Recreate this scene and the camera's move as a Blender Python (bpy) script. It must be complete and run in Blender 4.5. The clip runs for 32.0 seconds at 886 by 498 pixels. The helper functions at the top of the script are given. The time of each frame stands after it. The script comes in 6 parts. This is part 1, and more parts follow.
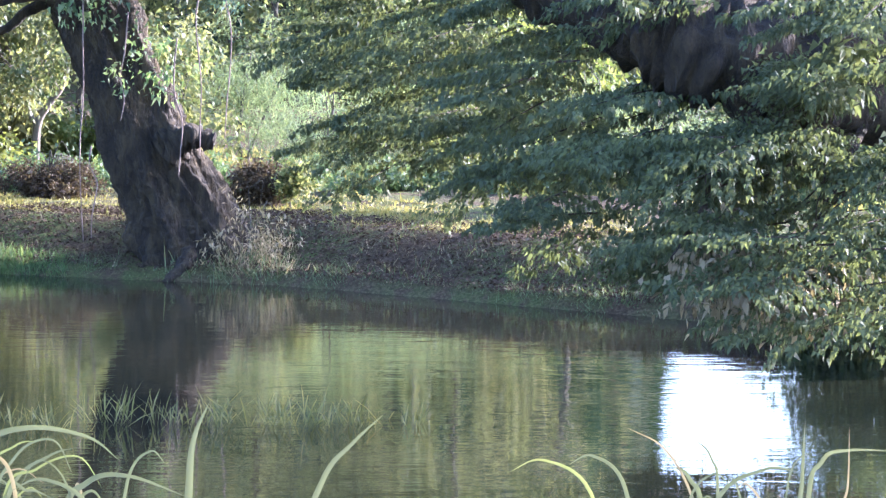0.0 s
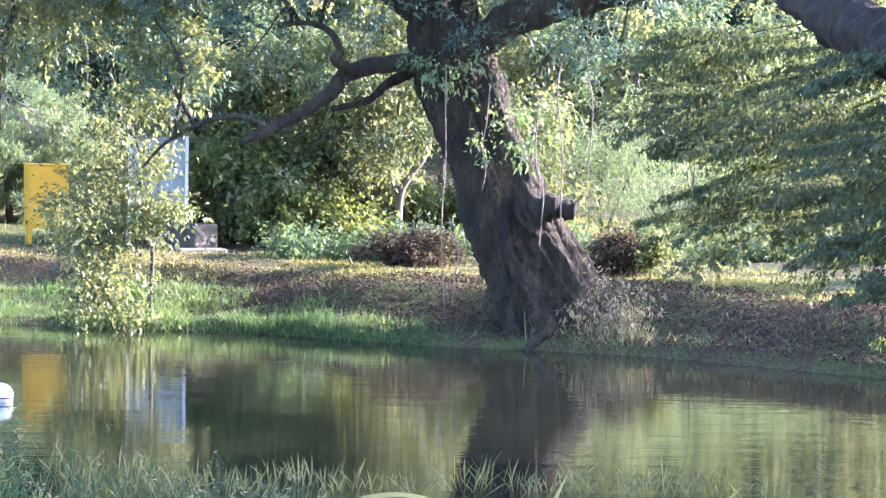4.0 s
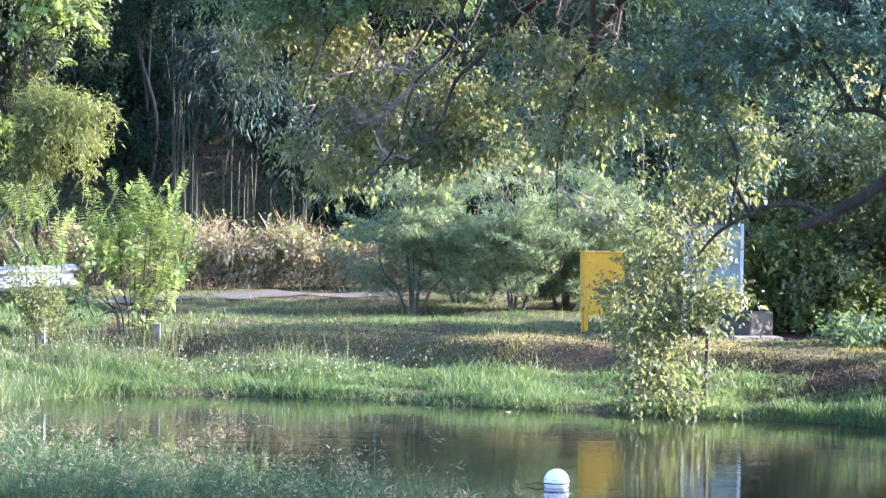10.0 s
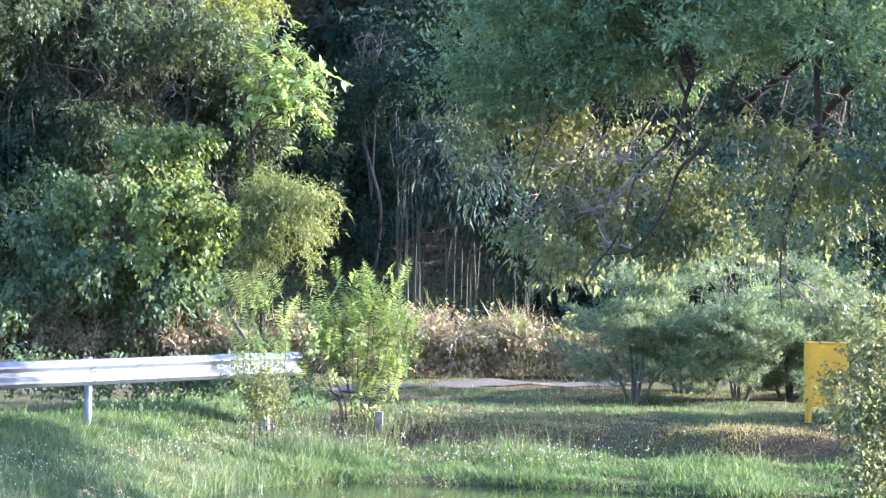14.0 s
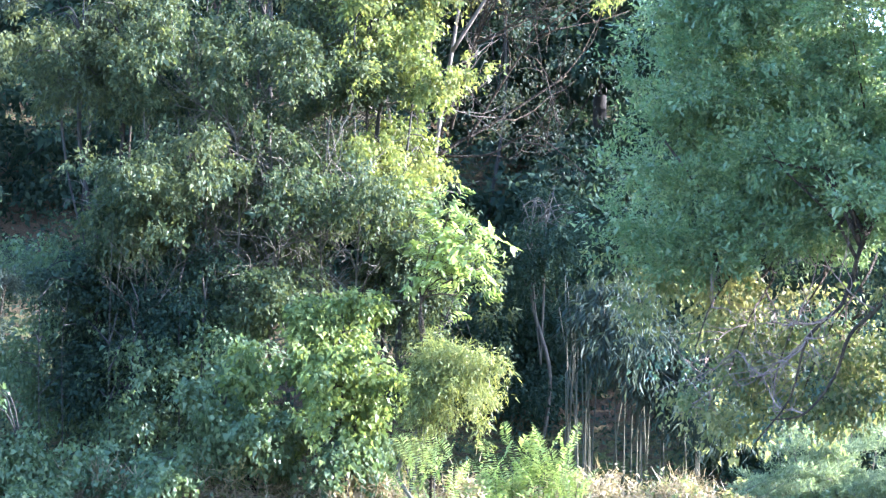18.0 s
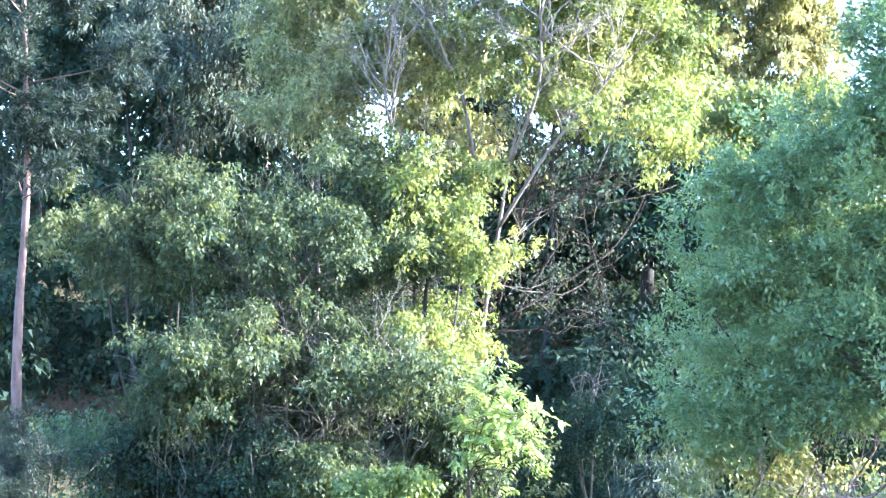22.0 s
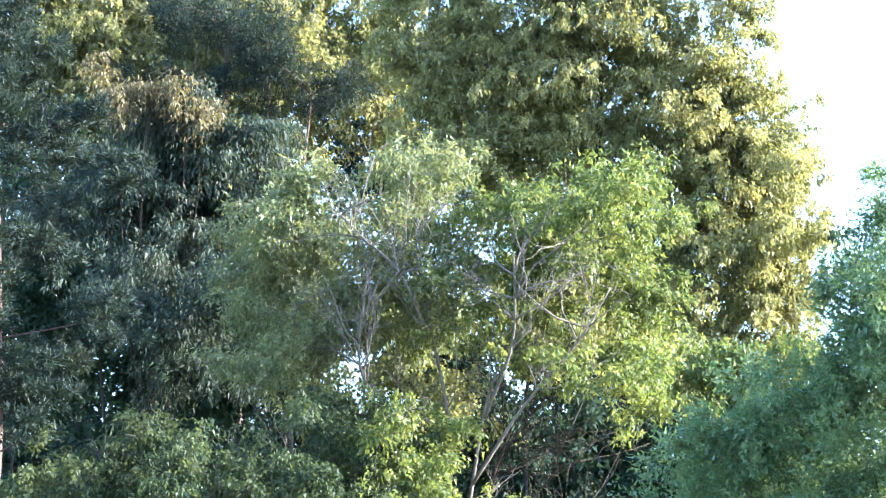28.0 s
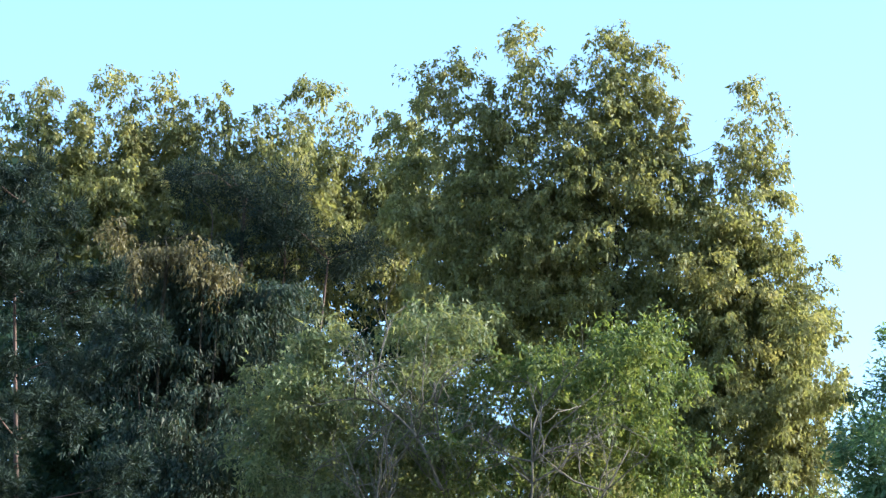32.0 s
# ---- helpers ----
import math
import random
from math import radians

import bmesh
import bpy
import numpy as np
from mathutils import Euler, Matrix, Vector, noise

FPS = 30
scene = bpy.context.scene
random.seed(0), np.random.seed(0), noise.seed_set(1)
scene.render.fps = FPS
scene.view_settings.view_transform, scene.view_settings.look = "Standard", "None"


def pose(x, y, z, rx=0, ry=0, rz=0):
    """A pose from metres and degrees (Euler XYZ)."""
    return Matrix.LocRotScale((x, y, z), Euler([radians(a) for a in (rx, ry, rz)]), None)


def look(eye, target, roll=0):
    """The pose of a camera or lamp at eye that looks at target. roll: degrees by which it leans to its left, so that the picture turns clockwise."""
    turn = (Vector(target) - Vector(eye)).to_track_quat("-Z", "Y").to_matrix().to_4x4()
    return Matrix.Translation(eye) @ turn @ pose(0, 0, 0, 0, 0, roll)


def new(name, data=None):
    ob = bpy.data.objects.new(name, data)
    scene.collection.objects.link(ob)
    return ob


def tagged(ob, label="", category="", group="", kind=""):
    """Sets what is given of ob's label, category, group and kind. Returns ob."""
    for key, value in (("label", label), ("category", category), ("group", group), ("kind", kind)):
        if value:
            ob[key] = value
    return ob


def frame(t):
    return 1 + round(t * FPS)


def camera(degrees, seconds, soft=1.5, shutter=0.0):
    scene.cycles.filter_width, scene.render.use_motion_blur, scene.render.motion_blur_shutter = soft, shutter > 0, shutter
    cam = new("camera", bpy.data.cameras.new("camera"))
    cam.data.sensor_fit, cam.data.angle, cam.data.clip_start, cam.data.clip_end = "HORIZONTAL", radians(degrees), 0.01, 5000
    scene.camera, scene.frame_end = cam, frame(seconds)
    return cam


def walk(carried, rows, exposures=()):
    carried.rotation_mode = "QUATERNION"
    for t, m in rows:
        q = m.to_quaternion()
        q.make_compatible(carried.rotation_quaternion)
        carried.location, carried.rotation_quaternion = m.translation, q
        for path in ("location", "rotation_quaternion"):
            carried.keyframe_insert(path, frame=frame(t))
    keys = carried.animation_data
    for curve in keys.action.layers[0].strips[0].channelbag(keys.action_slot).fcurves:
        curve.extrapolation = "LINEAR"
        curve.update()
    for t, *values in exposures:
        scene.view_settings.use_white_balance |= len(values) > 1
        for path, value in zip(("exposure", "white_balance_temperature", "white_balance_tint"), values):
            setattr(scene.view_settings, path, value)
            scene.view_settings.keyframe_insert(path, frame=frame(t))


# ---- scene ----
# A tripod on the near bank: seconds, turn to the left, tilt up, lean (degrees).
EYE_Z = 3.0
cam = camera(16.0, 32.0, soft=1.35)
SWEEP = [
    (0.0, -10.242, -3.899, 0.98),
    (0.5, -9.408, -4.006, 0.94),
    (1.0, -8.939, -4.037, 1.20),
    (1.5, -7.937, -3.841, 1.11),
    (2.0, -7.460, -3.752, 1.16),
    (2.5, -6.586, -3.488, 1.17),
    (3.0, -5.464, -3.413, 1.03),
    (3.5, -4.506, -3.096, 0.92),
    (5.5, -1.056, -2.120, 1.04),
    (6.0, -0.000, -2.088, 0.78),
    (6.5, 0.893, -2.105, 0.61),
    (7.0, 1.874, -2.089, 0.62),
    (7.5, 2.723, -2.048, 0.83),
    (8.0, 3.359, -1.896, 0.95),
    (8.5, 4.012, -1.785, 1.06),
    (9.0, 4.637, -1.672, 0.86),
    (9.5, 5.642, -1.568, 0.75),
    (10.0, 6.421, -1.292, 0.71),
    (10.5, 7.050, -0.996, 0.62),
    (11.0, 7.694, -0.673, 0.51),
    (11.5, 8.259, -0.432, 0.54),
    (12.0, 8.824, -0.323, 0.74),
    (12.5, 9.393, -0.183, 0.80),
    (13.0, 9.898, -0.056, 0.62),
    (13.5, 10.205, 0.057, 0.69),
    (15.5, 11.427, 1.645, 1.23),
    (16.0, 11.761, 2.232, 0.87),
    (16.5, 12.285, 2.511, 0.73),
    (17.0, 12.741, 2.730, 0.77),
    (17.5, 13.218, 2.917, 0.90),
    (18.0, 13.610, 3.219, 0.88),
    (18.5, 14.039, 3.487, 0.78),
    (19.0, 14.368, 3.754, 1.01),
    (19.5, 14.474, 4.001, 1.04),
    (20.0, 14.610, 4.282, 1.00),
    (20.5, 14.569, 4.679, 0.87),
    (21.0, 14.512, 5.438, 0.70),
    (21.5, 14.543, 5.859, 0.88),
    (22.0, 14.523, 6.386, 0.78),
    (22.5, 14.688, 6.851, 0.65),
    (23.0, 14.676, 7.443, 0.68),
    (23.5, 14.466, 7.934, 0.82),
    (24.0, 14.249, 8.242, 0.90),
    (24.5, 14.070, 8.613, 0.85),
    (26.5, 13.950, 9.848, 0.88),
    (27.0, 13.999, 10.210, 1.05),
    (27.5, 14.069, 10.642, 0.99),
    (28.0, 14.110, 11.060, 0.94),
    (28.5, 14.190, 11.588, 0.88),
    (29.0, 14.264, 11.904, 0.75),
    (29.5, 14.343, 12.248, 0.82),
    (30.0, 14.358, 12.624, 0.84),
    (30.5, 14.371, 13.039, 0.76),
    (31.0, 14.382, 13.399, 0.63),
    (31.5, 14.417, 13.748, 0.71),
    (32.0, 14.460, 14.029, 0.69),
]
EXPOSURE = [(0, 3.0, 5150, 34), (3, 3.2, 5250, 35), (6, 3.05, 5300, 34), (12, 2.85, 5100, 31), (16, 3.15, 5100, 30), (19, 3.75, 4950, 25), (21, 4.0, 4950, 24), (24, 3.5, 5150, 23), (28, 3.05, 5200, 18), (30, 2.5, 5350, 17), (32, 1.65, 5350, 9)]
walk(cam, [(t, pose(0, 0, EYE_Z, 90 + tilt, 0, turn) @ pose(0, 0, 0, 0, 0, lean)) for t, turn, tilt, lean in SWEEP],
     exposures=EXPOSURE)

# ---- light ----
SUN_BEARING, SUN_HEIGHT = -74.0, 18.5      # degrees to the left of north (negative: to the right), above the horizon
world = bpy.data.worlds.new("sky")
scene.world = world
world.use_nodes = True
sky = world.node_tree.nodes.new("ShaderNodeTexSky")
sky.sky_type, sky.sun_disc = "NISHITA", False
sky.sun_elevation, sky.sun_rotation = radians(SUN_HEIGHT), radians(-SUN_BEARING)
sky.air_density, sky.dust_density, sky.ozone_density = 1.0, 1.2, 1.5
world.node_tree.nodes["Background"].inputs[1].default_value = 0.15
world.node_tree.links.new(sky.outputs[0], world.node_tree.nodes["Background"].inputs[0])
sun = new("sun", bpy.data.lights.new("sun", "SUN"))
sun.data.energy, sun.data.angle, sun.data.color = 4.8, radians(0.6), (1.0, 0.89, 0.72)


def station(bearing, distance, z=0.0):
    """A place by compass bearing from the tripod (degrees to the left of north), distance and height."""
    a = radians(bearing)
    return Vector((-math.sin(a) * distance, math.cos(a) * distance, z))


def sight(bearing, rise, distance):
    """The same with the height told by its angle above the lens's level."""
    return station(bearing, distance, EYE_Z + distance * math.tan(radians(rise)))


sun.matrix_world = look(station(SUN_BEARING, 100, 100 * math.tan(radians(SUN_HEIGHT))), (0, 0, 0))


# ---- materials ----
def nodes_of(name):
    mat = bpy.data.materials.new(name)
    mat.use_nodes = True
    nt = mat.node_tree
    return mat, nt, nt.nodes["Principled BSDF"]


def ramp(nt, source, stops):
    r = nt.nodes.new("ShaderNodeValToRGB")
    while len(r.color_ramp.elements) < len(stops):
        r.color_ramp.elements.new(0.5)
    for el, (p, c) in zip(r.color_ramp.elements, stops):
        el.position, el.color = p, (*c, 1)
    nt.links.new(source, r.inputs[0])
    return r.outputs[0]


def noise_of(nt, scale, detail=4.0, rough=0.55, stretch=None):
    co = nt.nodes.new("ShaderNodeTexCoord").outputs["Object"]
    if stretch:
        mp = nt.nodes.new("ShaderNodeMapping")
        mp.inputs["Scale"].default_value = stretch
        nt.links.new(co, mp.inputs[0])
        co = mp.outputs[0]
    n = nt.nodes.new("ShaderNodeTexNoise")
    n.inputs["Scale"].default_value, n.inputs["Detail"].default_value, n.inputs["Roughness"].default_value = scale, detail, rough
    nt.links.new(co, n.inputs["Vector"])
    return n.outputs[0]


def mixed(nt, a, b, fac, mode="MIX"):
    m = nt.nodes.new("ShaderNodeMix")
    m.data_type, m.blend_type = "RGBA", mode
    if isinstance(fac, float):
        m.inputs[0].default_value = fac
    else:
        nt.links.new(fac, m.inputs[0])
    nt.links.new(a, m.inputs[6])
    nt.links.new(b, m.inputs[7])
    return m.outputs[2]


def bumped(nt, bsdf, source, strength, distance):
    b = nt.nodes.new("ShaderNodeBump")
    b.inputs["Strength"].default_value, b.inputs["Distance"].default_value = strength, distance
    nt.links.new(source, b.inputs["Height"])
    nt.links.new(b.outputs[0], bsdf.inputs["Normal"])


def leaf_material(name, dark, mid, light, through_light=0.35, rough=0.38, patch=0.35, gloss=0.35, tone=(1.3, 1.22, 1.9)):
    """Leaves: colour differs from leaf to leaf and from bough to bough; some light comes through them."""
    dark, mid, light = [(c[0] * tone[0], c[1] * tone[1] * 0.825, c[2] * tone[2]) for c in (dark, mid, light)]
    mat, nt, bsdf = nodes_of(name)
    rnd = nt.nodes.new("ShaderNodeNewGeometry").outputs["Random Per Island"]
    single = ramp(nt, rnd, [(0.0, dark), (0.55, mid), (1.0, light)])
    bough = ramp(nt, noise_of(nt, 0.7, 3.0), [(0.3, dark), (0.5, mid), (0.7, light)])
    col = mixed(nt, single, bough, patch)
    nt.links.new(col, bsdf.inputs["Base Color"])
    bsdf.inputs["Roughness"].default_value = rough
    bsdf.inputs["Specular IOR Level"].default_value = gloss
    tr = nt.nodes.new("ShaderNodeBsdfTranslucent")
    warm = nt.nodes.new("ShaderNodeMix")
    warm.data_type, warm.blend_type = "RGBA", "MULTIPLY"
    warm.inputs[0].default_value = 1.0
    nt.links.new(col, warm.inputs[6])
    warm.inputs[7].default_value = (1.6, 1.5, 0.85, 1)
    nt.links.new(warm.outputs[2], tr.inputs[0])
    ms = nt.nodes.new("ShaderNodeMixShader")
    ms.inputs[0].default_value = through_light
    nt.links.new(bsdf.outputs[0], ms.inputs[1])
    nt.links.new(tr.outputs[0], ms.inputs[2])
    nt.links.new(ms.outputs[0], nt.nodes["Material Output"].inputs[0])
    return mat


def bark_material(name, dark, light, scale=6.0, relief=0.03, stretch=(1, 1, 0.25)):
    mat, nt, bsdf = nodes_of(name)
    n = noise_of(nt, scale, 8.0, 0.65, stretch)
    fine = noise_of(nt, scale * 6, 5.0)
    col = mixed(nt, ramp(nt, n, [(0.41, dark), (0.64, light)]), ramp(nt, fine, [(0.3, dark), (0.7, light)]), 0.35)
    nt.links.new(col, bsdf.inputs["Base Color"])
    bsdf.inputs["Roughness"].default_value = 0.9
    bumped(nt, bsdf, n, 0.9, relief)
    return mat


def plain_material(name, dark, light, scale=8.0, rough=0.6, metal=0.0, relief=0.002, stretch=None):
    mat, nt, bsdf = nodes_of(name)
    n = noise_of(nt, scale, 6.0, 0.6, stretch)
    nt.links.new(ramp(nt, n, [(0.3, dark), (0.7, light)]), bsdf.inputs["Base Color"])
    bsdf.inputs["Roughness"].default_value, bsdf.inputs["Metallic"].default_value = rough, metal
    bumped(nt, bsdf, noise_of(nt, scale * 5, 4.0), 0.5, relief)
    return mat


def ground_material():
    mat, nt, bsdf = nodes_of("earth_litter_and_turf")
    big = noise_of(nt, 0.35, 5.0, 0.6)
    mid = noise_of(nt, 3.0, 6.0, 0.65)
    fine = noise_of(nt, 26.0, 6.0, 0.7)
    soil = ramp(nt, fine, [(0.28, (0.028, 0.02, 0.011)), (0.5, (0.07, 0.05, 0.027)), (0.72, (0.15, 0.112, 0.062))])
    turf = ramp(nt, fine, [(0.3, (0.03, 0.05, 0.012)), (0.7, (0.13, 0.17, 0.045))])
    fac = nt.nodes.new("ShaderNodeMath")
    fac.operation = "MULTIPLY"
    nt.links.new(ramp(nt, big, [(0.42, (0, 0, 0)), (0.6, (1, 1, 1))]), fac.inputs[0])
    nt.links.new(ramp(nt, mid, [(0.4, (0, 0, 0)), (0.55, (0.8, 0.8, 0.8))]), fac.inputs[1])
    nt.links.new(mixed(nt, soil, turf, fac.outputs[0]), bsdf.inputs["Base Color"])
    bsdf.inputs["Roughness"].default_value, bsdf.inputs["Specular IOR Level"].default_value = 0.95, 0.1
    bumped(nt, bsdf, fine, 0.8, 0.04)
    return mat


def water_material():
    mat, nt, bsdf = nodes_of("pond_water")
    nt.links.new(ramp(nt, noise_of(nt, 0.4, 3.0), [(0.3, (0.008, 0.01, 0.006)), (0.7, (0.016, 0.017, 0.01))]), bsdf.inputs["Base Color"])
    bsdf.inputs["Roughness"].default_value, bsdf.inputs["IOR"].default_value = 0.02, 1.33
    swell = noise_of(nt, 1.3, 2.0, 0.5, (0.45, 1.2, 1.0))
    ripple = noise_of(nt, 7.0, 2.0, 0.5, (0.4, 1.3, 1.0))
    b = nt.nodes.new("ShaderNodeBump")
    b.inputs["Strength"].default_value, b.inputs["Distance"].default_value = 1.0, 0.0042
    nt.links.new(swell, b.inputs["Height"])
    c = nt.nodes.new("ShaderNodeBump")
    c.inputs["Strength"].default_value, c.inputs["Distance"].default_value = 1.0, 0.0016
    nt.links.new(ripple, c.inputs["Height"])
    nt.links.new(b.outputs[0], c.inputs["Normal"])
    nt.links.new(c.outputs[0], bsdf.inputs["Normal"])
    return mat


M_GROUND, M_WATER = ground_material(), water_material()
M_ROAD = plain_material("dirt_road", (0.044, 0.037, 0.022), (0.088, 0.074, 0.045), 5.0, 0.95, 0, 0.01)
M_BARK = bark_material("old_bark", (0.008, 0.0062, 0.003), (0.084, 0.062, 0.025), 9.0, 0.3)
M_BARK_GREY = bark_material("grey_bark", (0.033, 0.031, 0.022), (0.135, 0.122, 0.082), 9.0, 0.02)
# Darker copy of the grey bark; the wood's shade is put into it.
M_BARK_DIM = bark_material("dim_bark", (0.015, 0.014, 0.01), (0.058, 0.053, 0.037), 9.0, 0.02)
M_BARK_PINE = bark_material("pine_bark", (0.06, 0.038, 0.028), (0.17, 0.108, 0.082), 9.0, 0.02)
M_BARK_PALE = bark_material("pale_bark", (0.085, 0.072, 0.053), (0.2, 0.172, 0.13), 9.0, 0.01)
M_CULM = bark_material("bamboo_culm", (0.035, 0.04, 0.022), (0.11, 0.108, 0.066), 5.0, 0.004)
M_FLOWER = leaf_material("white_flower", (0.3, 0.3, 0.25), (0.42, 0.42, 0.36), (0.55, 0.55, 0.48), 0.3, 0.6, gloss=0.2, tone=(1, 1.2, 1))
M_VINE = bark_material("hanging_stem", (0.09, 0.066, 0.05), (0.26, 0.2, 0.16), 20.0, 0.004)
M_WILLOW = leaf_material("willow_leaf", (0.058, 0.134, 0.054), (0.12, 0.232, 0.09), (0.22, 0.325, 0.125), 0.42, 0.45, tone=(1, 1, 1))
# Darker copy of the willow leaf; the crown's inner shade is in its colour.
M_WILLOW_SHADE = leaf_material("shade_toned_willow_leaf", (0.028, 0.077, 0.042), (0.057, 0.128, 0.062), (0.112, 0.196, 0.08), 0.4, tone=(1.2, 1.15, 1.5))
M_GLOSSY = leaf_material("broad_leaf", (0.042, 0.087, 0.036), (0.084, 0.154, 0.056), (0.175, 0.259, 0.078), 0.4, 0.5, gloss=0.22, tone=(1.25, 1.2, 1.35))
M_SPRAY = leaf_material("elm_leaf", (0.032, 0.06, 0.03), (0.066, 0.106, 0.048), (0.1, 0.152, 0.06), 0.42, 0.55, gloss=0.12, tone=(1.2, 1.15, 1.05))
M_LIME = leaf_material("lime_leaf", (0.036, 0.074, 0.02), (0.103, 0.163, 0.036), (0.205, 0.262, 0.062), 0.45, 0.5, 0.5, gloss=0.25, tone=(1.22, 1.22, 1.3))
M_YELLOWING = leaf_material("yellowing_leaf", (0.05, 0.088, 0.028), (0.122, 0.176, 0.054), (0.265, 0.29, 0.105), 0.48, 0.5, gloss=0.25, tone=(1.18, 1.22, 1.4))
M_OAK = leaf_material("oak_leaf", (0.084, 0.116, 0.041), (0.172, 0.216, 0.071), (0.288, 0.314, 0.12), 0.5, 0.5, 0.5, gloss=0.2, tone=(1.18, 1.2, 1.25))
M_BROWN = leaf_material("browning_leaf", (0.023, 0.047, 0.025), (0.038, 0.071, 0.034), (0.09, 0.105, 0.05), 0.22, 0.6, 0.4, gloss=0.15, tone=(1.05, 1.05, 1.2))
# Shade deep in the wood is put into this darkened leaf colour.
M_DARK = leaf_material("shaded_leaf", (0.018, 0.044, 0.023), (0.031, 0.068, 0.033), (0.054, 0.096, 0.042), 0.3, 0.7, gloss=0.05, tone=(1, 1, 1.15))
M_KUDZU = leaf_material("creeper_leaf", (0.04, 0.088, 0.034), (0.078, 0.152, 0.054), (0.145, 0.23, 0.076), 0.4, 0.5, gloss=0.3, tone=(1.15, 1.15, 1.3))
M_NEEDLE = leaf_material("pine_needle", (0.013, 0.03, 0.019), (0.023, 0.046, 0.028), (0.048, 0.074, 0.038), 0.2, 0.6, gloss=0.15, tone=(1, 1, 1.05))
M_FEATHER = leaf_material("feathery_leaf", (0.08, 0.125, 0.062), (0.15, 0.215, 0.1), (0.25, 0.31, 0.15), 0.52, 0.55, gloss=0.2, tone=(0.92, 1.1, 1.12))
M_GREYGREEN = leaf_material("grey_green_leaf", (0.05, 0.098, 0.038), (0.13, 0.196, 0.074), (0.25, 0.305, 0.12), 0.44, 0.5, 0.45, gloss=0.25, tone=(1.2, 1.15, 1.2))
# The grove's shade is put into these darkened bamboo leaves.
M_BAMBOO = leaf_material("bamboo_leaf", (0.024, 0.048, 0.026), (0.04, 0.074, 0.036), (0.08, 0.115, 0.05), 0.25, 0.6, gloss=0.1, tone=(1, 1, 1.25))
M_STONE = plain_material("dark_stone", (0.03, 0.027, 0.02), (0.085, 0.077, 0.054), 7.0, 0.9, 0, 0.01)
M_BAMBOO_PALE = leaf_material("pale_bamboo_leaf", (0.052, 0.09, 0.024), (0.108, 0.163, 0.038), (0.19, 0.25, 0.066), 0.42, 0.5, gloss=0.25, tone=(1.2, 1.2, 1.3))
M_CREEPER = leaf_material("young_creeper_leaf", (0.036, 0.076, 0.022), (0.098, 0.168, 0.04), (0.195, 0.275, 0.066), 0.42, 0.5, 0.4, gloss=0.3, tone=(1.2, 1.22, 1.2))
M_SUMAC = leaf_material("sumac_leaf", (0.09, 0.18, 0.048), (0.18, 0.305, 0.08), (0.28, 0.39, 0.125), 0.48, 0.5, gloss=0.3, tone=(1.15, 1.15, 1.2))
M_HEDGE = leaf_material("hedge_leaf", (0.044, 0.036, 0.028), (0.082, 0.068, 0.05), (0.135, 0.125, 0.08), 0.25, 0.7, gloss=0.08, tone=(1.05, 1.22, 1.0))
M_DRY = leaf_material("dry_weed", (0.13, 0.11, 0.07), (0.25, 0.21, 0.135), (0.4, 0.34, 0.225), 0.25, 0.6, gloss=0.2, tone=(1.0, 1.22, 0.95))
M_LITTER = leaf_material("fallen_leaf", (0.034, 0.024, 0.016), (0.07, 0.05, 0.033), (0.15, 0.112, 0.076), 0.05, 0.9, gloss=0.03, tone=(1.0, 1.22, 1.0))
M_GRASS = leaf_material("lush_grass", (0.036, 0.08, 0.02), (0.075, 0.15, 0.034), (0.175, 0.25, 0.06), 0.44, 0.5, gloss=0.2, tone=(1.15, 1.2, 1.7))
M_SHALLOWS = leaf_material("shallow_water_reed", (0.026, 0.056, 0.03), (0.05, 0.098, 0.05), (0.11, 0.165, 0.08), 0.3, 0.6, gloss=0.15, tone=(1.15, 1.25, 0.9))
M_TURF = leaf_material("short_turf", (0.08, 0.105, 0.03), (0.175, 0.2, 0.058), (0.32, 0.325, 0.12), 0.4, 0.5, gloss=0.2, tone=(1.1, 1.15, 1.2))
M_SEDGE = leaf_material("water_grass", (0.05, 0.095, 0.035), (0.1, 0.165, 0.06), (0.2, 0.27, 0.11), 0.35, 0.5, gloss=0.25, tone=(1.15, 1.15, 1.25))
M_REED = leaf_material("reed_blade", (0.05, 0.085, 0.04), (0.09, 0.13, 0.06), (0.17, 0.2, 0.11), 0.35, gloss=0.25, tone=(1.15, 1.15, 1.3))
# Leaf colour lowered to stand for shade under the taller crowns.
M_TEAL = leaf_material("shade_toned_leaf", (0.027, 0.056, 0.025), (0.054, 0.097, 0.04), (0.125, 0.175, 0.062), 0.38, 0.55, gloss=0.15, tone=(1, 1, 1))
M_YOUNG = leaf_material("young_tree_leaf", (0.045, 0.085, 0.035), (0.11, 0.16, 0.06), (0.25, 0.29, 0.11), 0.45, 0.45, 0.3, gloss=0.35, tone=(1.1, 1.15, 1.2))
M_TIPS = leaf_material("browned_leaf_tip", (0.07, 0.064, 0.034), (0.13, 0.112, 0.056), (0.21, 0.18, 0.09), 0.3, 0.55, gloss=0.15, tone=(1, 1.22, 1))
M_YELLOW = plain_material("yellow_paint", (0.56, 0.31, 0.01), (0.68, 0.385, 0.016), 4.0, 0.45, 0, 0.001)
M_ZINC = plain_material("galvanised_steel", (0.122, 0.142, 0.144), (0.19, 0.215, 0.218), 5.0, 0.5, 0.3, 0.002)
M_BOARD = plain_material("weathered_board", (0.215, 0.262, 0.25), (0.29, 0.34, 0.325), 3.0, 0.6, 0, 0.001)
M_WHITE = plain_material("white_paint", (0.55, 0.55, 0.53), (0.7, 0.7, 0.68), 6.0, 0.5, 0, 0.001)
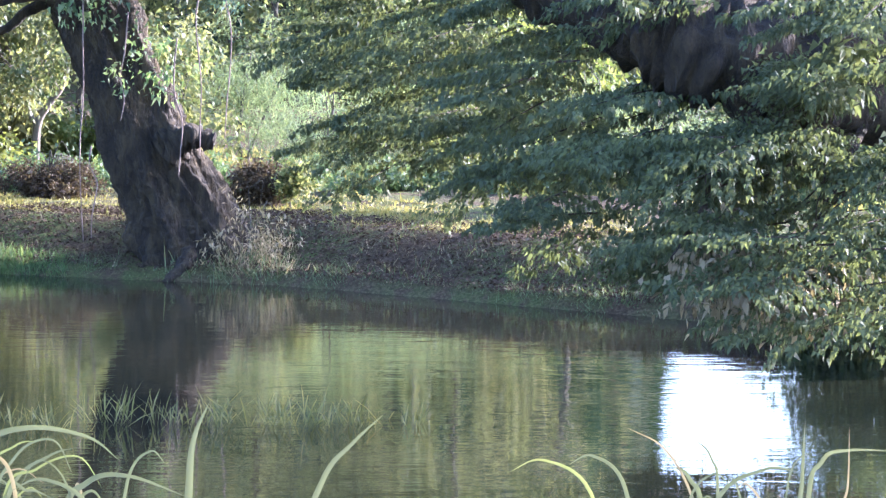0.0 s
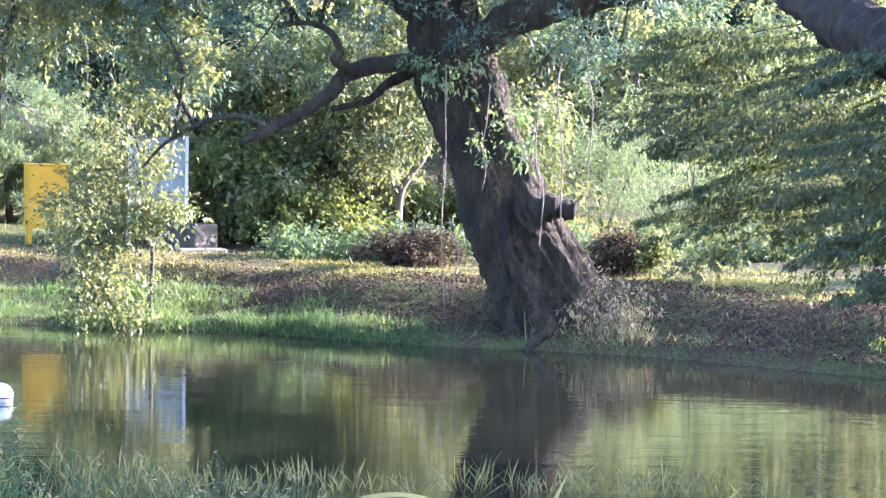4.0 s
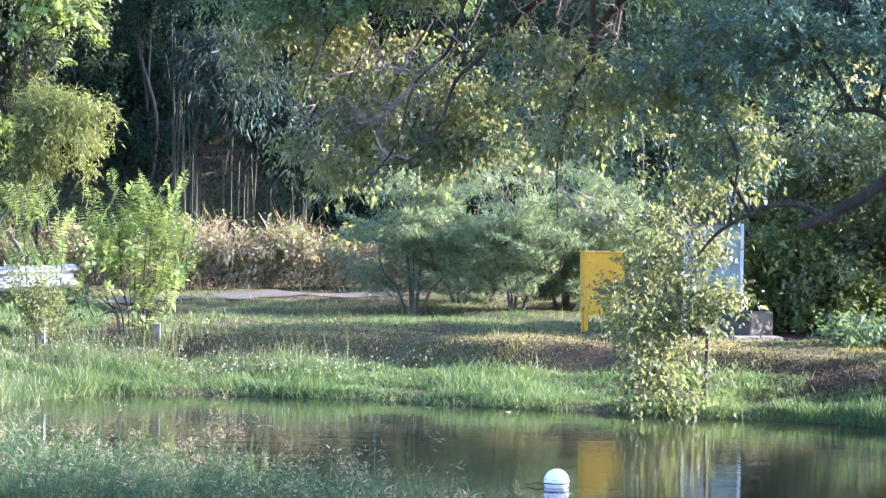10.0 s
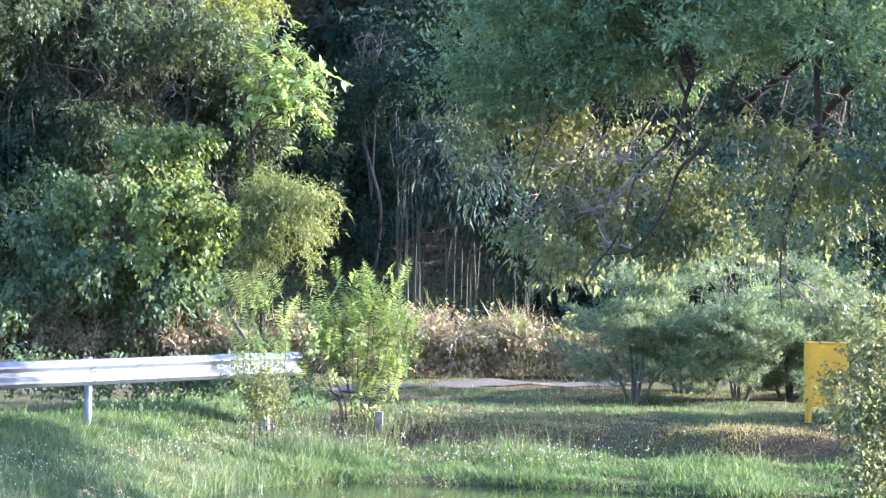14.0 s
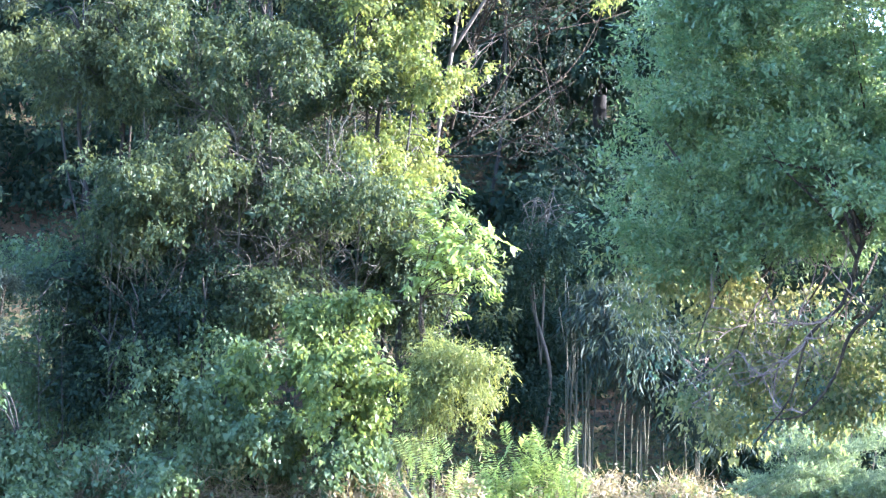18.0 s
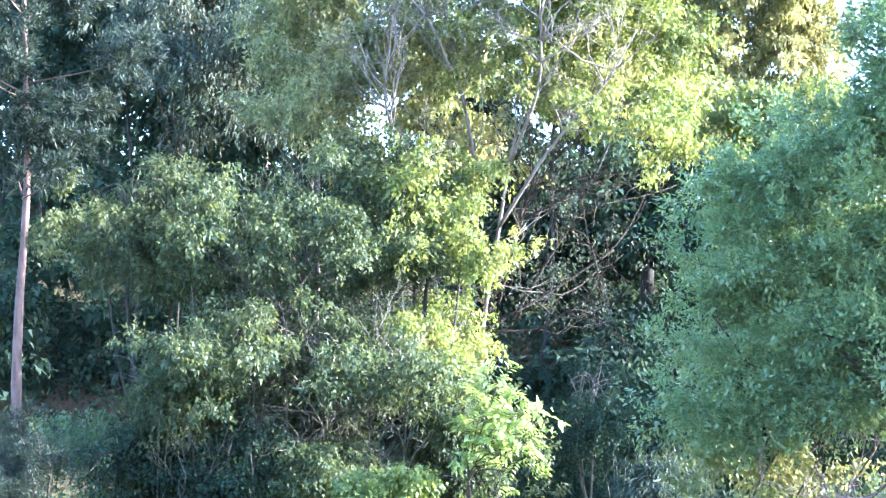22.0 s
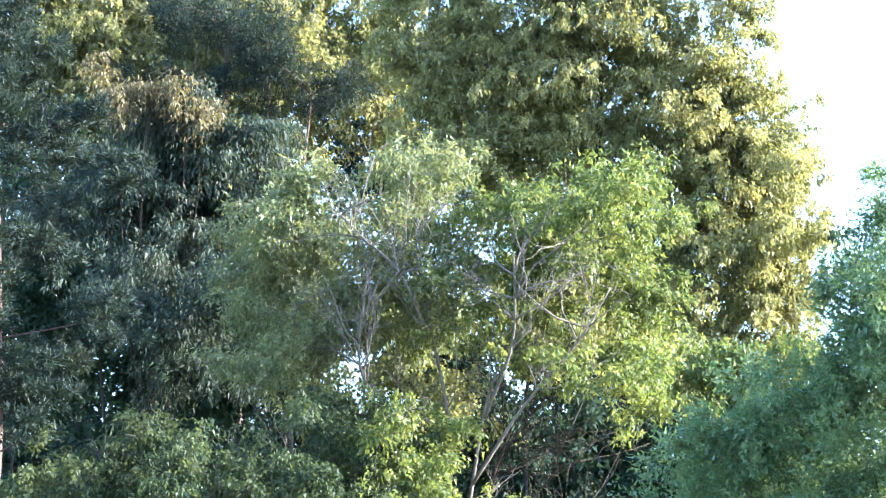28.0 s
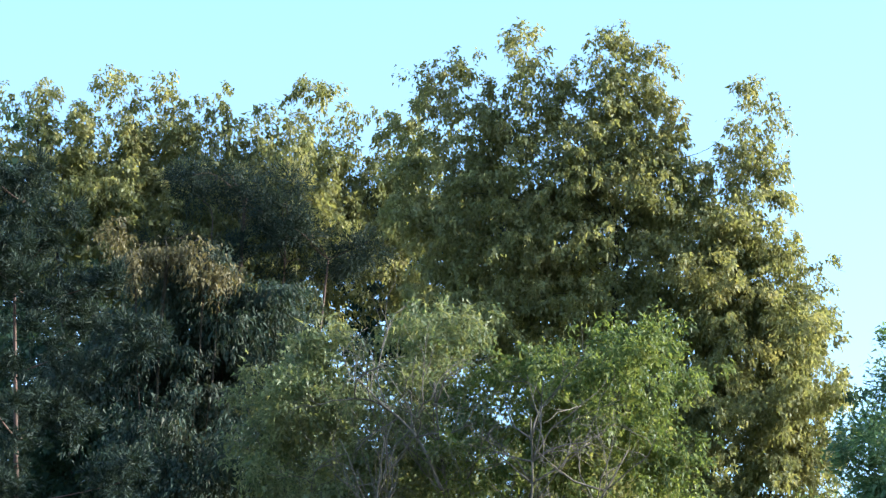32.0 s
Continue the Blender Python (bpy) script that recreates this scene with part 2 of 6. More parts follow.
M_CONCRETE = plain_material("old_concrete", (0.1, 0.094, 0.072), (0.245, 0.226, 0.17), 6.0, 0.9, 0, 0.01)
M_BUOY = plain_material("white_plastic", (0.68, 0.66, 0.62), (0.82, 0.82, 0.8), 10.0, 0.4, 0, 0.001)


# ---- mesh makers ----
def mesh_of(name, verts, faces, mat, smooth=False):
    me = bpy.data.meshes.new(name)
    me.from_pydata([tuple(v) for v in verts], [], faces)
    me.materials.append(mat)
    if smooth:
        me.polygons.foreach_set("use_smooth", [True] * len(me.polygons))
    return me


def part(name, me, parent=None, label=""):
    """One mesh object under a thing or a part; the thing's own place is taken out, so that it stays where it was made."""
    ob = new(name, me)
    if parent is not None:
        ob.parent = parent
        base = Vector(parent.location)
        if parent.parent is not None:
            base += parent.parent.location
        ob.location = -base
    return tagged(ob, label)


def thing(name, at, label, category, group="", kind=""):
    ob = new(name)
    ob.empty_display_size = 0.2
    ob.location = at
    return tagged(ob, label, category, group, kind)


def quads(name, v, mat):
    """A mesh from an array of corners: n leaves x 3 or 4 x 3."""
    n, c = v.shape[:2]
    me = bpy.data.meshes.new(name)
    me.vertices.add(c * n)
    me.vertices.foreach_set("co", np.ascontiguousarray(v, np.float32).reshape(-1))
    me.loops.add(c * n)
    me.loops.foreach_set("vertex_index", np.arange(c * n, dtype=np.int32))
    me.polygons.add(n)
    me.polygons.foreach_set("loop_start", np.arange(0, c * n, c, dtype=np.int32))
    me.polygons.foreach_set("loop_total", np.full(n, c, np.int32))
    me.materials.append(mat)
    me.update(calc_edges=True)
    return me


def unit(a):
    return a / np.maximum(np.linalg.norm(a, axis=-1, keepdims=True), 1e-9)


def leaf_quads(pos, axis, up, length, width, fold=0.22, widest=0.42):
    axis = unit(axis)
    side = unit(np.cross(axis, up))
    nrm = np.cross(side, axis)
    L, Wd = length[:, None], width[:, None]
    mid = pos + axis * L * widest
    return np.stack([pos, mid + side * Wd * 0.5 + nrm * Wd * fold, pos + axis * L - nrm * L * 0.08,
                     mid - side * Wd * 0.5 + nrm * Wd * fold], 1)


def lobe(bearing, rise, distance, wide, high, deep=None):
    """A bough's mass of leaves: centre and half sizes; wide and high are told in degrees at that distance."""
    c = sight(bearing, rise, distance)
    k = distance * math.pi / 180
    return (*c, wide * k, (deep if deep else wide * k), high * k)


def clump_places(rng, lobes, count, shell=0.6, ragged=0.3, airy=1.0, tuft=0.4):
    """Where the sprays sit: every lobe breaks up into flat tufts; airy opens gaps between them."""
    subs = []
    for x, y, z, a, b, c in lobes:
        t = min(tuft, 0.6 * min(a, c))
        m = int(np.clip(1.35 / airy * a * c / (t * t), 6, 120))
        u = unit(rng.normal(size=(m, 3)))
        r = (rng.random(m) ** 0.55 * (1.0 + ragged * 0.35 * rng.exponential(1.0, m)))[:, None]
        k = (t * np.clip(rng.lognormal(0, 0.35, m), 0.5, 1.8))[:, None] * np.array([1.15, 1.15, 0.6])
        subs.append(np.concatenate([np.array([x, y, z]) + u * np.array([a, b, c]) * r, k], 1))
    lb = np.concatenate(subs)
    wgt = lb[:, 3] * lb[:, 5]
    k = rng.choice(len(lb), count, p=wgt / wgt.sum())
    u = unit(rng.normal(size=(count, 3)))
    r = 1 - shell * rng.random(count)
    return lb[k, :3] + u * lb[k, 3:6] * r[:, None], u


def foliage(seed, lobes, clumps, per, leaf=(0.1, 0.04), spread=0.35, droop=0.5, shell=0.6, ragged=0.3, flat=0.0, stiff=0.5, size_var=0.22, low=None, three=False, airy=1.0, tuft=0.4):
    """Corners of the leaves of a crown: sprays of leaves along short twigs, set through the lobes."""
    rng = np.random.default_rng(seed)
    c, u = clump_places(rng, lobes, clumps, shell, ragged, airy, tuft)
    out = unit(u * np.array([1, 1, 0.6]) + rng.normal(size=c.shape) * 0.5 + np.array([0, 0, -droop * 0.6]))
    out[:, 2] *= 1 - flat
    sz = np.clip(rng.lognormal(0, 0.35, clumps), 0.4, 1.7)
    n = clumps * per
    k = np.repeat(np.arange(clumps), per)
    twig = unit(out[k] + rng.normal(size=(n, 3)) * 0.28)
    s = rng.random(n)
    step = (spread * sz)[k] * s
    pos = c[k] + twig * step[:, None] + rng.normal(size=(n, 3)) * (spread * 0.16)
    pos[:, 2] -= droop * 0.35 * spread * s ** 2
    if low is not None:
        pos[:, 2] = np.where(pos[:, 2] < low, low + np.abs(pos[:, 2] - low) * 0.4, pos[:, 2])
    axis = twig * stiff + rng.normal(size=(n, 3)) * 0.55 + np.array([0, 0, -droop])
    up = np.array([0, 0, 1.0]) + rng.normal(size=(n, 3)) * 0.6
    L = leaf[0] * np.exp(rng.normal(size=n) * size_var)
    corners = leaf_quads(pos, axis, up, L, L * (leaf[1] / leaf[0]) * rng.uniform(0.8, 1.2, n), widest=0.25 if three else 0.42)
    return corners[:, 1:] if three else corners


def spray_fans(seed, fans, ribs=15, per=44, leaf=(0.07, 0.03), hang=0.75, turn=1.3, rise=-0.06, wood=0.012):
    """Flat, layered boughs: a main twig with side twigs in one plane and leaves that hang from them. Returns the leaves and the twigs."""
    rng = np.random.default_rng(seed)
    out, geos = [], []
    for tip, size in fans:
        a = rng.uniform(-turn, turn)
        d = np.array([-math.cos(a), math.sin(a), rng.normal() * 0.12 + rise])
        root = np.array(tip) - d * size * 0.5
        across = unit(np.cross(d, np.array([rng.normal() * 0.1, rng.normal() * 0.15, 1.0])))
        s = np.linspace(0.1, 1.0, ribs)
        side = np.where(np.arange(ribs) % 2, 1.0, -1.0)
        base = root + d * (s * size)[:, None] - np.array([0, 0, 1.0]) * (0.1 * size * s ** 2)[:, None]
        way = unit(d * 0.8 + across * side[:, None] + rng.normal(size=(ribs, 3)) * np.array([0.15, 0.15, 0.06]))
        ln = size * 0.5 * (1.1 - 0.75 * s) * rng.uniform(0.7, 1.2, ribs) + 0.1
        k = np.repeat(np.arange(ribs), per)
        u = rng.random(len(k))
        p = base[k] + way[k] * (ln[k] * u)[:, None] + rng.normal(size=(len(k), 3)) * 0.014
        p[:, 2] -= 0.12 * ln[k] * u ** 2
        axis = way[k] * 0.5 + rng.normal(size=(len(k), 3)) * 0.4 + np.array([0, 0, -hang])
        L = leaf[0] * np.exp(rng.normal(size=len(k)) * 0.2)
        out.append(leaf_quads(p, axis, np.array([0, -0.6, 1.0]) + rng.normal(size=p.shape) * 0.5, L, L * leaf[1] / leaf[0], widest=0.25)[:, 1:])
        geos.append(tube_geo([Vector(q) for q in base[::3]], wood, wood * 0.25, 4, 0))
    return np.concatenate(out), merged(geos)


def fronds(seed, tips, count, length, leaflet, rise=0.5, pairs=8, sink=0.55):
    """Feathered leaves: each a curved rib with paired leaflets, growing from the given shoot tips."""
    rng = np.random.default_rng(seed)
    tips = np.array([tuple(t) for t in tips], float)
    k = rng.integers(0, len(tips), count)
    a = rng.uniform(0, 6.283, count)
    d = unit(np.stack([np.cos(a), np.sin(a), rise + rng.normal(size=count) * 0.35], -1))
    ln = length * rng.uniform(0.6, 1.15, count)
    base = tips[k] + rng.normal(size=(count, 3)) * 0.16
    s = (np.arange(pairs) + 1.0) / pairs
    sag = -sink * ln[:, None] * s[None, :] ** 2
    rib = base[:, None, :] + d[:, None, :] * (ln[:, None] * s[None, :])[..., None]
    rib[..., 2] += sag
    side = unit(np.cross(d, np.array([0, 0, 1.0]) + rng.normal(size=d.shape) * np.array([0.7, 0.7, 0.2])))
    out = []
    for sgn in (-1, 1):
        ax = side[:, None, :] * sgn + d[:, None, :] * 0.55 + np.array([0, 0, -0.25]) + rng.normal(size=rib.shape) * 0.12
        n = count * pairs
        L = leaflet[0] * (np.sin(np.pi * (0.15 + 0.75 * s))[None, :] * rng.uniform(0.8, 1.2, (count, 1))).repeat(1, 0).reshape(-1)
        up = np.array([0, 0, 1.0]) + rng.normal(size=(n, 3)) * 0.25
        out.append(leaf_quads(rib.reshape(-1, 3), ax.reshape(-1, 3), up, L, L * leaflet[1] / leaflet[0]))
    return np.concatenate(out)


def bent(points, steps=6):
    """A smooth line through the points."""
    p = [Vector(q) for q in points]
    p = [p[0] * 2 - p[1]] + p + [p[-1] * 2 - p[-2]]
    out = []
    for i in range(1, len(p) - 2):
        a, b, c, d = p[i - 1:i + 3]
        for j in range(steps):
            t = j / steps
            out.append(0.5 * (2 * b + (c - a) * t + (2 * a - 5 * b + 4 * c - d) * t * t + (3 * b - a - 3 * c + d) * t ** 3))
    out.append(p[-2])
    return out


def tube_geo(path, r0, r1, seg=8, rough=0.12, power=1.0):
    verts, faces = [], []
    n = len(path)
    side = None
    for i, c in enumerate(path):
        tan = (path[min(i + 1, n - 1)] - path[max(i - 1, 0)]).normalized()
        if side is None:
            side = tan.orthogonal().normalized()
        side = (side - tan * side.dot(tan)).normalized()
        other = tan.cross(side)
        r = r0 + (r1 - r0) * (i / (n - 1)) ** power
        for k in range(seg):
            a = 2 * math.pi * k / seg
            q = c + (side * math.cos(a) + other * math.sin(a)) * r
            w = 1 + rough * (noise.noise(q * (0.9 / max(r, 0.05))) + 0.18 * noise.noise(q * (3.5 / max(r, 0.05))))
            verts.append(c + (q - c) * w)
    for i in range(n - 1):
        for k in range(seg):
            j = (k + 1) % seg
            faces.append((i * seg + k, i * seg + j, (i + 1) * seg + j, (i + 1) * seg + k))
    faces.append(tuple(range(seg))[::-1])
    faces.append(tuple((n - 1) * seg + k for k in range(seg)))
    return verts, faces


def limb(name, points, r0, r1, mat, parent, label="", seg=8, rough=0.15, steps=6, power=1.0):
    v, f = tube_geo(bent(points, steps), r0, r1, seg, rough, power)
    return part(name, mesh_of(name, v, f, mat, True), parent, label)


def twigs(name, seed, starts, lobes, count, r0, mat, parent, sag=0.3, label="", reach=6.0, wiggle=0.6):
    """Thin boughs that lead from the limbs into the leaves, joined in one mesh."""
    rng = np.random.default_rng(seed)
    ends, _ = clump_places(rng, lobes, count, 0.7)
    verts, faces = [], []
    st = np.array([tuple(p) for p in starts])
    for e in ends:
        d = np.linalg.norm(st - e, axis=1)
        a = Vector(st[int(np.argmin(d + rng.random(len(st)) * 1.0))])
        b = Vector(e)
        if (b - a).length > reach or (b - a).length < 0.3:
            continue
        m1 = a.lerp(b, 0.35) + Vector(rng.normal(size=3) * 0.18 * wiggle * (b - a).length ** 0.5) + Vector((0, 0, sag))
        m2 = a.lerp(b, 0.7) + Vector(rng.normal(size=3) * 0.15 * wiggle * (b - a).length ** 0.5) + Vector((0, 0, sag * 0.5))
        v, f = tube_geo(bent([a, m1, m2, b], 4), r0 * rng.uniform(0.5, 1.1), r0 * 0.18, 5, 0.1)
        o = len(verts)
        verts += v
        faces += [tuple(i + o for i in q) for q in f]
    if verts:
        tagged(part(name, mesh_of(name, verts, faces, mat, True), parent, label), kind="stuff")


def ramify(name, seed, stems, count, length, r0, mat, parent, depth=2, label=""):
    """Side branches that fork again and again, set along the stems and joined in one mesh."""
    rg = random.Random(seed)
    verts, faces = [], []

    def grow(p, d, ln, r, level):
        line = [p]
        for _ in range(5):
            d = (d + Vector((rg.gauss(0, 0.2), rg.gauss(0, 0.14), rg.gauss(0.02, 0.2)))).normalized()
            line.append(line[-1] + d * ln / 5)
        v, f = tube_geo(line, r, r * 0.35, 4 if level < 2 else 6, 0.05)
        o = len(verts)
        verts.extend(v)
        faces.extend(tuple(i + o for i in q) for q in f)
        if level:
            for k in (2, 3, 4) if level > 1 else (2, 4):
                turn = Vector((rg.gauss(0, 0.75), rg.gauss(0, 0.5), rg.gauss(0.15, 0.6)))
                grow(line[k], (d + turn).normalized(), ln * rg.uniform(0.45, 0.75), r * 0.6, level - 1)

    paths = [bent(pts, 4) for pts in stems]
    for _ in range(count):
        path = rg.choice(paths)
        i = rg.randrange(max(1, len(path) // 3), len(path) - 1)
        t = (path[i + 1] - path[i]).normalized()
        grow(path[i], (t * 0.7 + Vector((rg.gauss(0, 0.8), rg.gauss(-0.2, 0.5), rg.gauss(0.25, 0.45)))).normalized(), length * rg.uniform(0.6, 1.3), r0 * rg.uniform(0.7, 1.2), depth)
    tagged(part(name, mesh_of(name, verts, faces, mat, True), parent, label), kind="stuff")


def merged(geos):
    verts, faces = [], []
    for v, f in geos:
        o = len(verts)
        verts += list(v)
        faces += [tuple(i + o for i in q) for q in f]
    return verts, faces


def box_geo(cx, cy, cz, sx, sy, sz, bevel=0.01, turn=0.0):
    bm = bmesh.new()
    bmesh.ops.create_cube(bm, size=1)
    bmesh.ops.scale(bm, vec=(sx, sy, sz), verts=bm.verts)
    if bevel:
        bmesh.ops.bevel(bm, geom=bm.edges[:], offset=bevel, segments=2, affect="EDGES", profile=0.5)
    m = Matrix.Translation((cx, cy, cz)) @ Matrix.Rotation(radians(turn), 4, "Z")
    bm.verts.index_update()
    v = [m @ q.co for q in bm.verts]
    f = [tuple(q.index for q in p.verts) for p in bm.faces]
    bm.free()
    return v, f


# ---- the lie of the land ----
SHORE = [(-60, 16.0), (-40, 22.0), (-24, 29.5), (-16.8, 32.2), (-15, 33.5), (-12, 34.8), (-9.4, 36.1), (-7.4, 37.2), (-4.4, 37.9), (-2.2, 38.6),
         (-0.7, 39.5), (1.3, 39.9), (3.9, 40.8), (5.9, 41.5), (7.9, 42.4), (10, 42.9), (12.6, 43.2), (14.2, 41.5), (15.6, 38.0), (17.5, 34.5),
         (22, 28.0), (30, 20.0), (45, 14.0), (60, 12.0)]


def smooth(a, b, x):
    t = np.clip((x - a) / (b - a), 0, 1)
    return t * t * (3 - 2 * t)


def shore_at(bearing):
    return np.interp(bearing, [p[0] for p in SHORE], [p[1] for p in SHORE], left=9.0, right=9.0)


def ground_z(x, y):
    """Height of the ground over the pond."""
    x, y = np.asarray(x, float), np.asarray(y, float)
    d = np.hypot(x, y)
    b = np.degrees(np.arctan2(-x, y))
    s = d - shore_at(b)
    s = np.where(s > 0, s / (1 + 0.45 * smooth(12.0, 16.0, b)), s)
    wav = 0.05 * np.sin(x * 1.7 + 0.6 * y) * np.sin(y * 1.3) + 0.03 * np.sin(x * 4.1) * np.sin(y * 3.7 + 1)
    steep = 0.14 * smooth(-0.08, 0.25, s) + 0.5 * smooth(0.1, 2.3, s) + 0.1 * smooth(3.0, 9.0, s)
    stepped = 0.1 * smooth(-0.1, 0.4, s) + 0.2 * smooth(0.4, 2.6, s) + 0.38 * (smooth(2.7, 3.7, s) * (1 - smooth(11.0, 13.0, b)) + smooth(1.5, 6.5, s) * smooth(11.0, 13.0, b))
    k = smooth(-2.5, 1.5, b)
    bank = steep * (1 - k) + stepped * k + 0.18 * smooth(8, 16, s) * k
    z = np.where(s < 0, np.maximum(-0.9, s * 0.35), bank + wav * smooth(0.3, 3, s))
    z = z + 0.25 * smooth(11, 16, b) * (1 - smooth(30, 50, b)) * smooth(2.5, 9, s)
    hill = smooth(2.0, 7.0, b) * (1 - smooth(70, 110, b))
    z = z + hill * (0.42 * np.clip(d - 62, 0, 33) + 0.02 * np.clip(d - 95, 0, 120))
    # Added far rise that keeps bright sky out of the pond's reflection.
    z = z + smooth(-14.6, -13.6, b) * (1 - smooth(2.0, 7.0, b)) * 0.4 * np.clip(d - 96, 0, 110)
    near = 1.35 * (1 - smooth(5.5, 9.5, d))
    z = np.where(s < 0, z * smooth(7.5, 11, d) + near, z)
    away = np.abs(b) > 60
    z = np.where(away, np.maximum(z, 1.35 - 0.5 * smooth(8, 40, d)), z)
    return z


def on_ground(bearing, distance, lift=0.0):
    p = station(bearing, distance)
    p.z = float(ground_z(p.x, p.y)) + lift
    return p


def land():
    bearings = np.unique(np.concatenate([np.arange(-180, -24, 4.0), np.arange(-24, 28, 0.4), np.arange(28, 180, 4.0)]))
    dists = np.concatenate([np.arange(0.5, 30, 1.0), np.arange(30, 66, 0.3), np.arange(66, 120, 2.0), np.geomspace(122, 2600, 24)])
    a = np.radians(bearings)[:, None]
    d = dists[None, :]
    x, y = -np.sin(a) * d, np.cos(a) * d
    z = ground_z(x, y)
    co = np.stack([x, y, z], -1).reshape(-1, 3)
    na, nd = len(bearings), len(dists)
    faces = []
    for i in range(na):
        j = (i + 1) % na
        for k in range(nd - 1):
            faces.append((i * nd + k, i * nd + k + 1, j * nd + k + 1, j * nd + k))
    faces.append(tuple(i * nd for i in range(na)))
    me = mesh_of("ground", co, faces, M_GROUND, True)
    tagged(new("ground", me), "brown earth and thin turf with fallen leaves", "ground", kind="structure")


land()
tagged(new("water", mesh_of("water", [(-70, 3, 0), (70, 3, 0), (70, 60, 0), (-70, 60, 0)], [(0, 1, 2, 3)], M_WATER)),
       "calm dark pond water with faint ripples", "water", kind="structure")


def road():
    """The dirt track that passes behind the crash barrier."""
    line = bent([station(26, 47.5), station(20, 48.8), station(16, 51.0), station(12, 55.0), station(8, 57.8), station(4, 58.6), station(-1, 59.0)], 10)
    v, f = [], []
    for i, p in enumerate(line):
        t = (line[min(i + 1, len(line) - 1)] - line[max(i - 1, 0)]).normalized()
        n = Vector((-t.y, t.x, 0))
        for k in range(7):
            q = p + n * (k - 3) * 0.18
            v.append((q.x, q.y, float(ground_z(q.x, q.y)) + 0.03 + 0.012 * math.cos((k - 3) * 1.0)))
    for i in range(len(line) - 1):
        for k in range(6):
            f.append((i * 7 + k, i * 7 + k + 1, (i + 1) * 7 + k + 1, (i + 1) * 7 + k))
    tagged(new("road", mesh_of("road", v, f, M_ROAD, True)), "pale trodden dirt track below the wooded slope", "road", kind="structure")


road()


# ---- trees and shrubs ----
def plant(name, at, label, category, mat, lobes, clumps, per, leaf, group="", stems=(), bark=None, seed=1, boughs=0, bough_r=0.03, crown="crown", low=None, fork=0.0, **how):
    """A tree or shrub: stems (name, points, radius at the foot, radius at the end), thin boughs and a crown of leaves."""
    ob = thing(name, at, label, category, group)
    starts = []
    for kind, pts, r0, r1 in stems:
        limb(kind, pts, r0, r1, bark, ob, seg=9 if r0 > 0.08 else 6)
        starts += bent(pts, 4)[2:]
    if fork and boughs:
        ramify("twig_mass", seed + 500, [q[1] for q in stems], boughs, fork, bough_r, bark, ob)
    elif boughs and starts:
        twigs("twig_mass", seed + 500, starts, lobes, boughs, bough_r, bark, ob)
    part(crown, quads(crown, foliage(seed, lobes, clumps, per, leaf, low=low, **how), mat), ob)
    return ob


def stem_to(*pts):
    return [sight(b, r, d) for b, r, d in pts]


def old_trunk(ob):
    """The great leaning trunk: ridged, twisted bark that flares into roots."""
    axis = [(4.05, 38.45, -0.15), (3.88, 38.45, 0.25), (3.66, 38.46, 0.75), (3.42, 38.47, 1.3), (3.15, 38.48, 1.9), (2.9, 38.5, 2.5), (2.68, 38.51, 3.05), (2.5, 38.52, 3.6), (2.42, 38.55, 4.3)]
    half = [0.92, 0.74, 0.64, 0.58, 0.53, 0.49, 0.47, 0.49, 0.36]
    path = bent(axis, 25)
    n, seg = len(path), 130
    verts, faces = [], []
    for i, c in enumerate(path):
        t = i / (n - 1)
        r = float(np.interp(t * (len(half) - 1), range(len(half)), half))
        for k in range(seg):
            a = 2 * math.pi * k / seg
            ridge = 0.07 * math.sin(7 * a + 2.2 * t + 1.5 * math.sin(5 * t)) + 0.045 * math.sin(13 * a - 3.5 * t + 2)
            d = Vector((math.cos(a), 0.8 * math.sin(a), 0))
            q = c + d * r
            lump = 0.14 * noise.noise(q * 1.7) + 0.06 * noise.noise(Vector((q.x * 6, q.y * 6, q.z * 1.3))) + 0.04 * noise.noise(Vector((q.x * 14, q.y * 14, q.z * 3.5)))
            turn = a + 1.2 * t
            twist = Vector((3.0 * math.cos(turn), 3.0 * math.sin(turn), 2.6 * t + 0.5 * noise.noise(q * 1.1)))
            lump += 0.34 * (0.3 - min(0.45, abs(noise.noise(twist)) ** 0.8)) + 0.17 * (0.3 - abs(noise.noise(twist * 2.6))) + 0.05 * noise.noise(q * 20)
            flare = 0.22 * max(0, 0.18 - t) / 0.18 * math.sin(5 * a + 0.7)
            verts.append(c + d * (r * (1 + ridge + lump + flare)))
    for i in range(n - 1):
        for k in range(seg):
            j = (k + 1) % seg
            faces.append((i * seg + k, i * seg + j, (i + 1) * seg + j, (i + 1) * seg + k))
    faces.append(tuple((n - 1) * seg + k for k in range(seg)))
    part("trunk", mesh_of("trunk", verts, faces, M_BARK, True), ob, "dark furrowed leaning trunk")


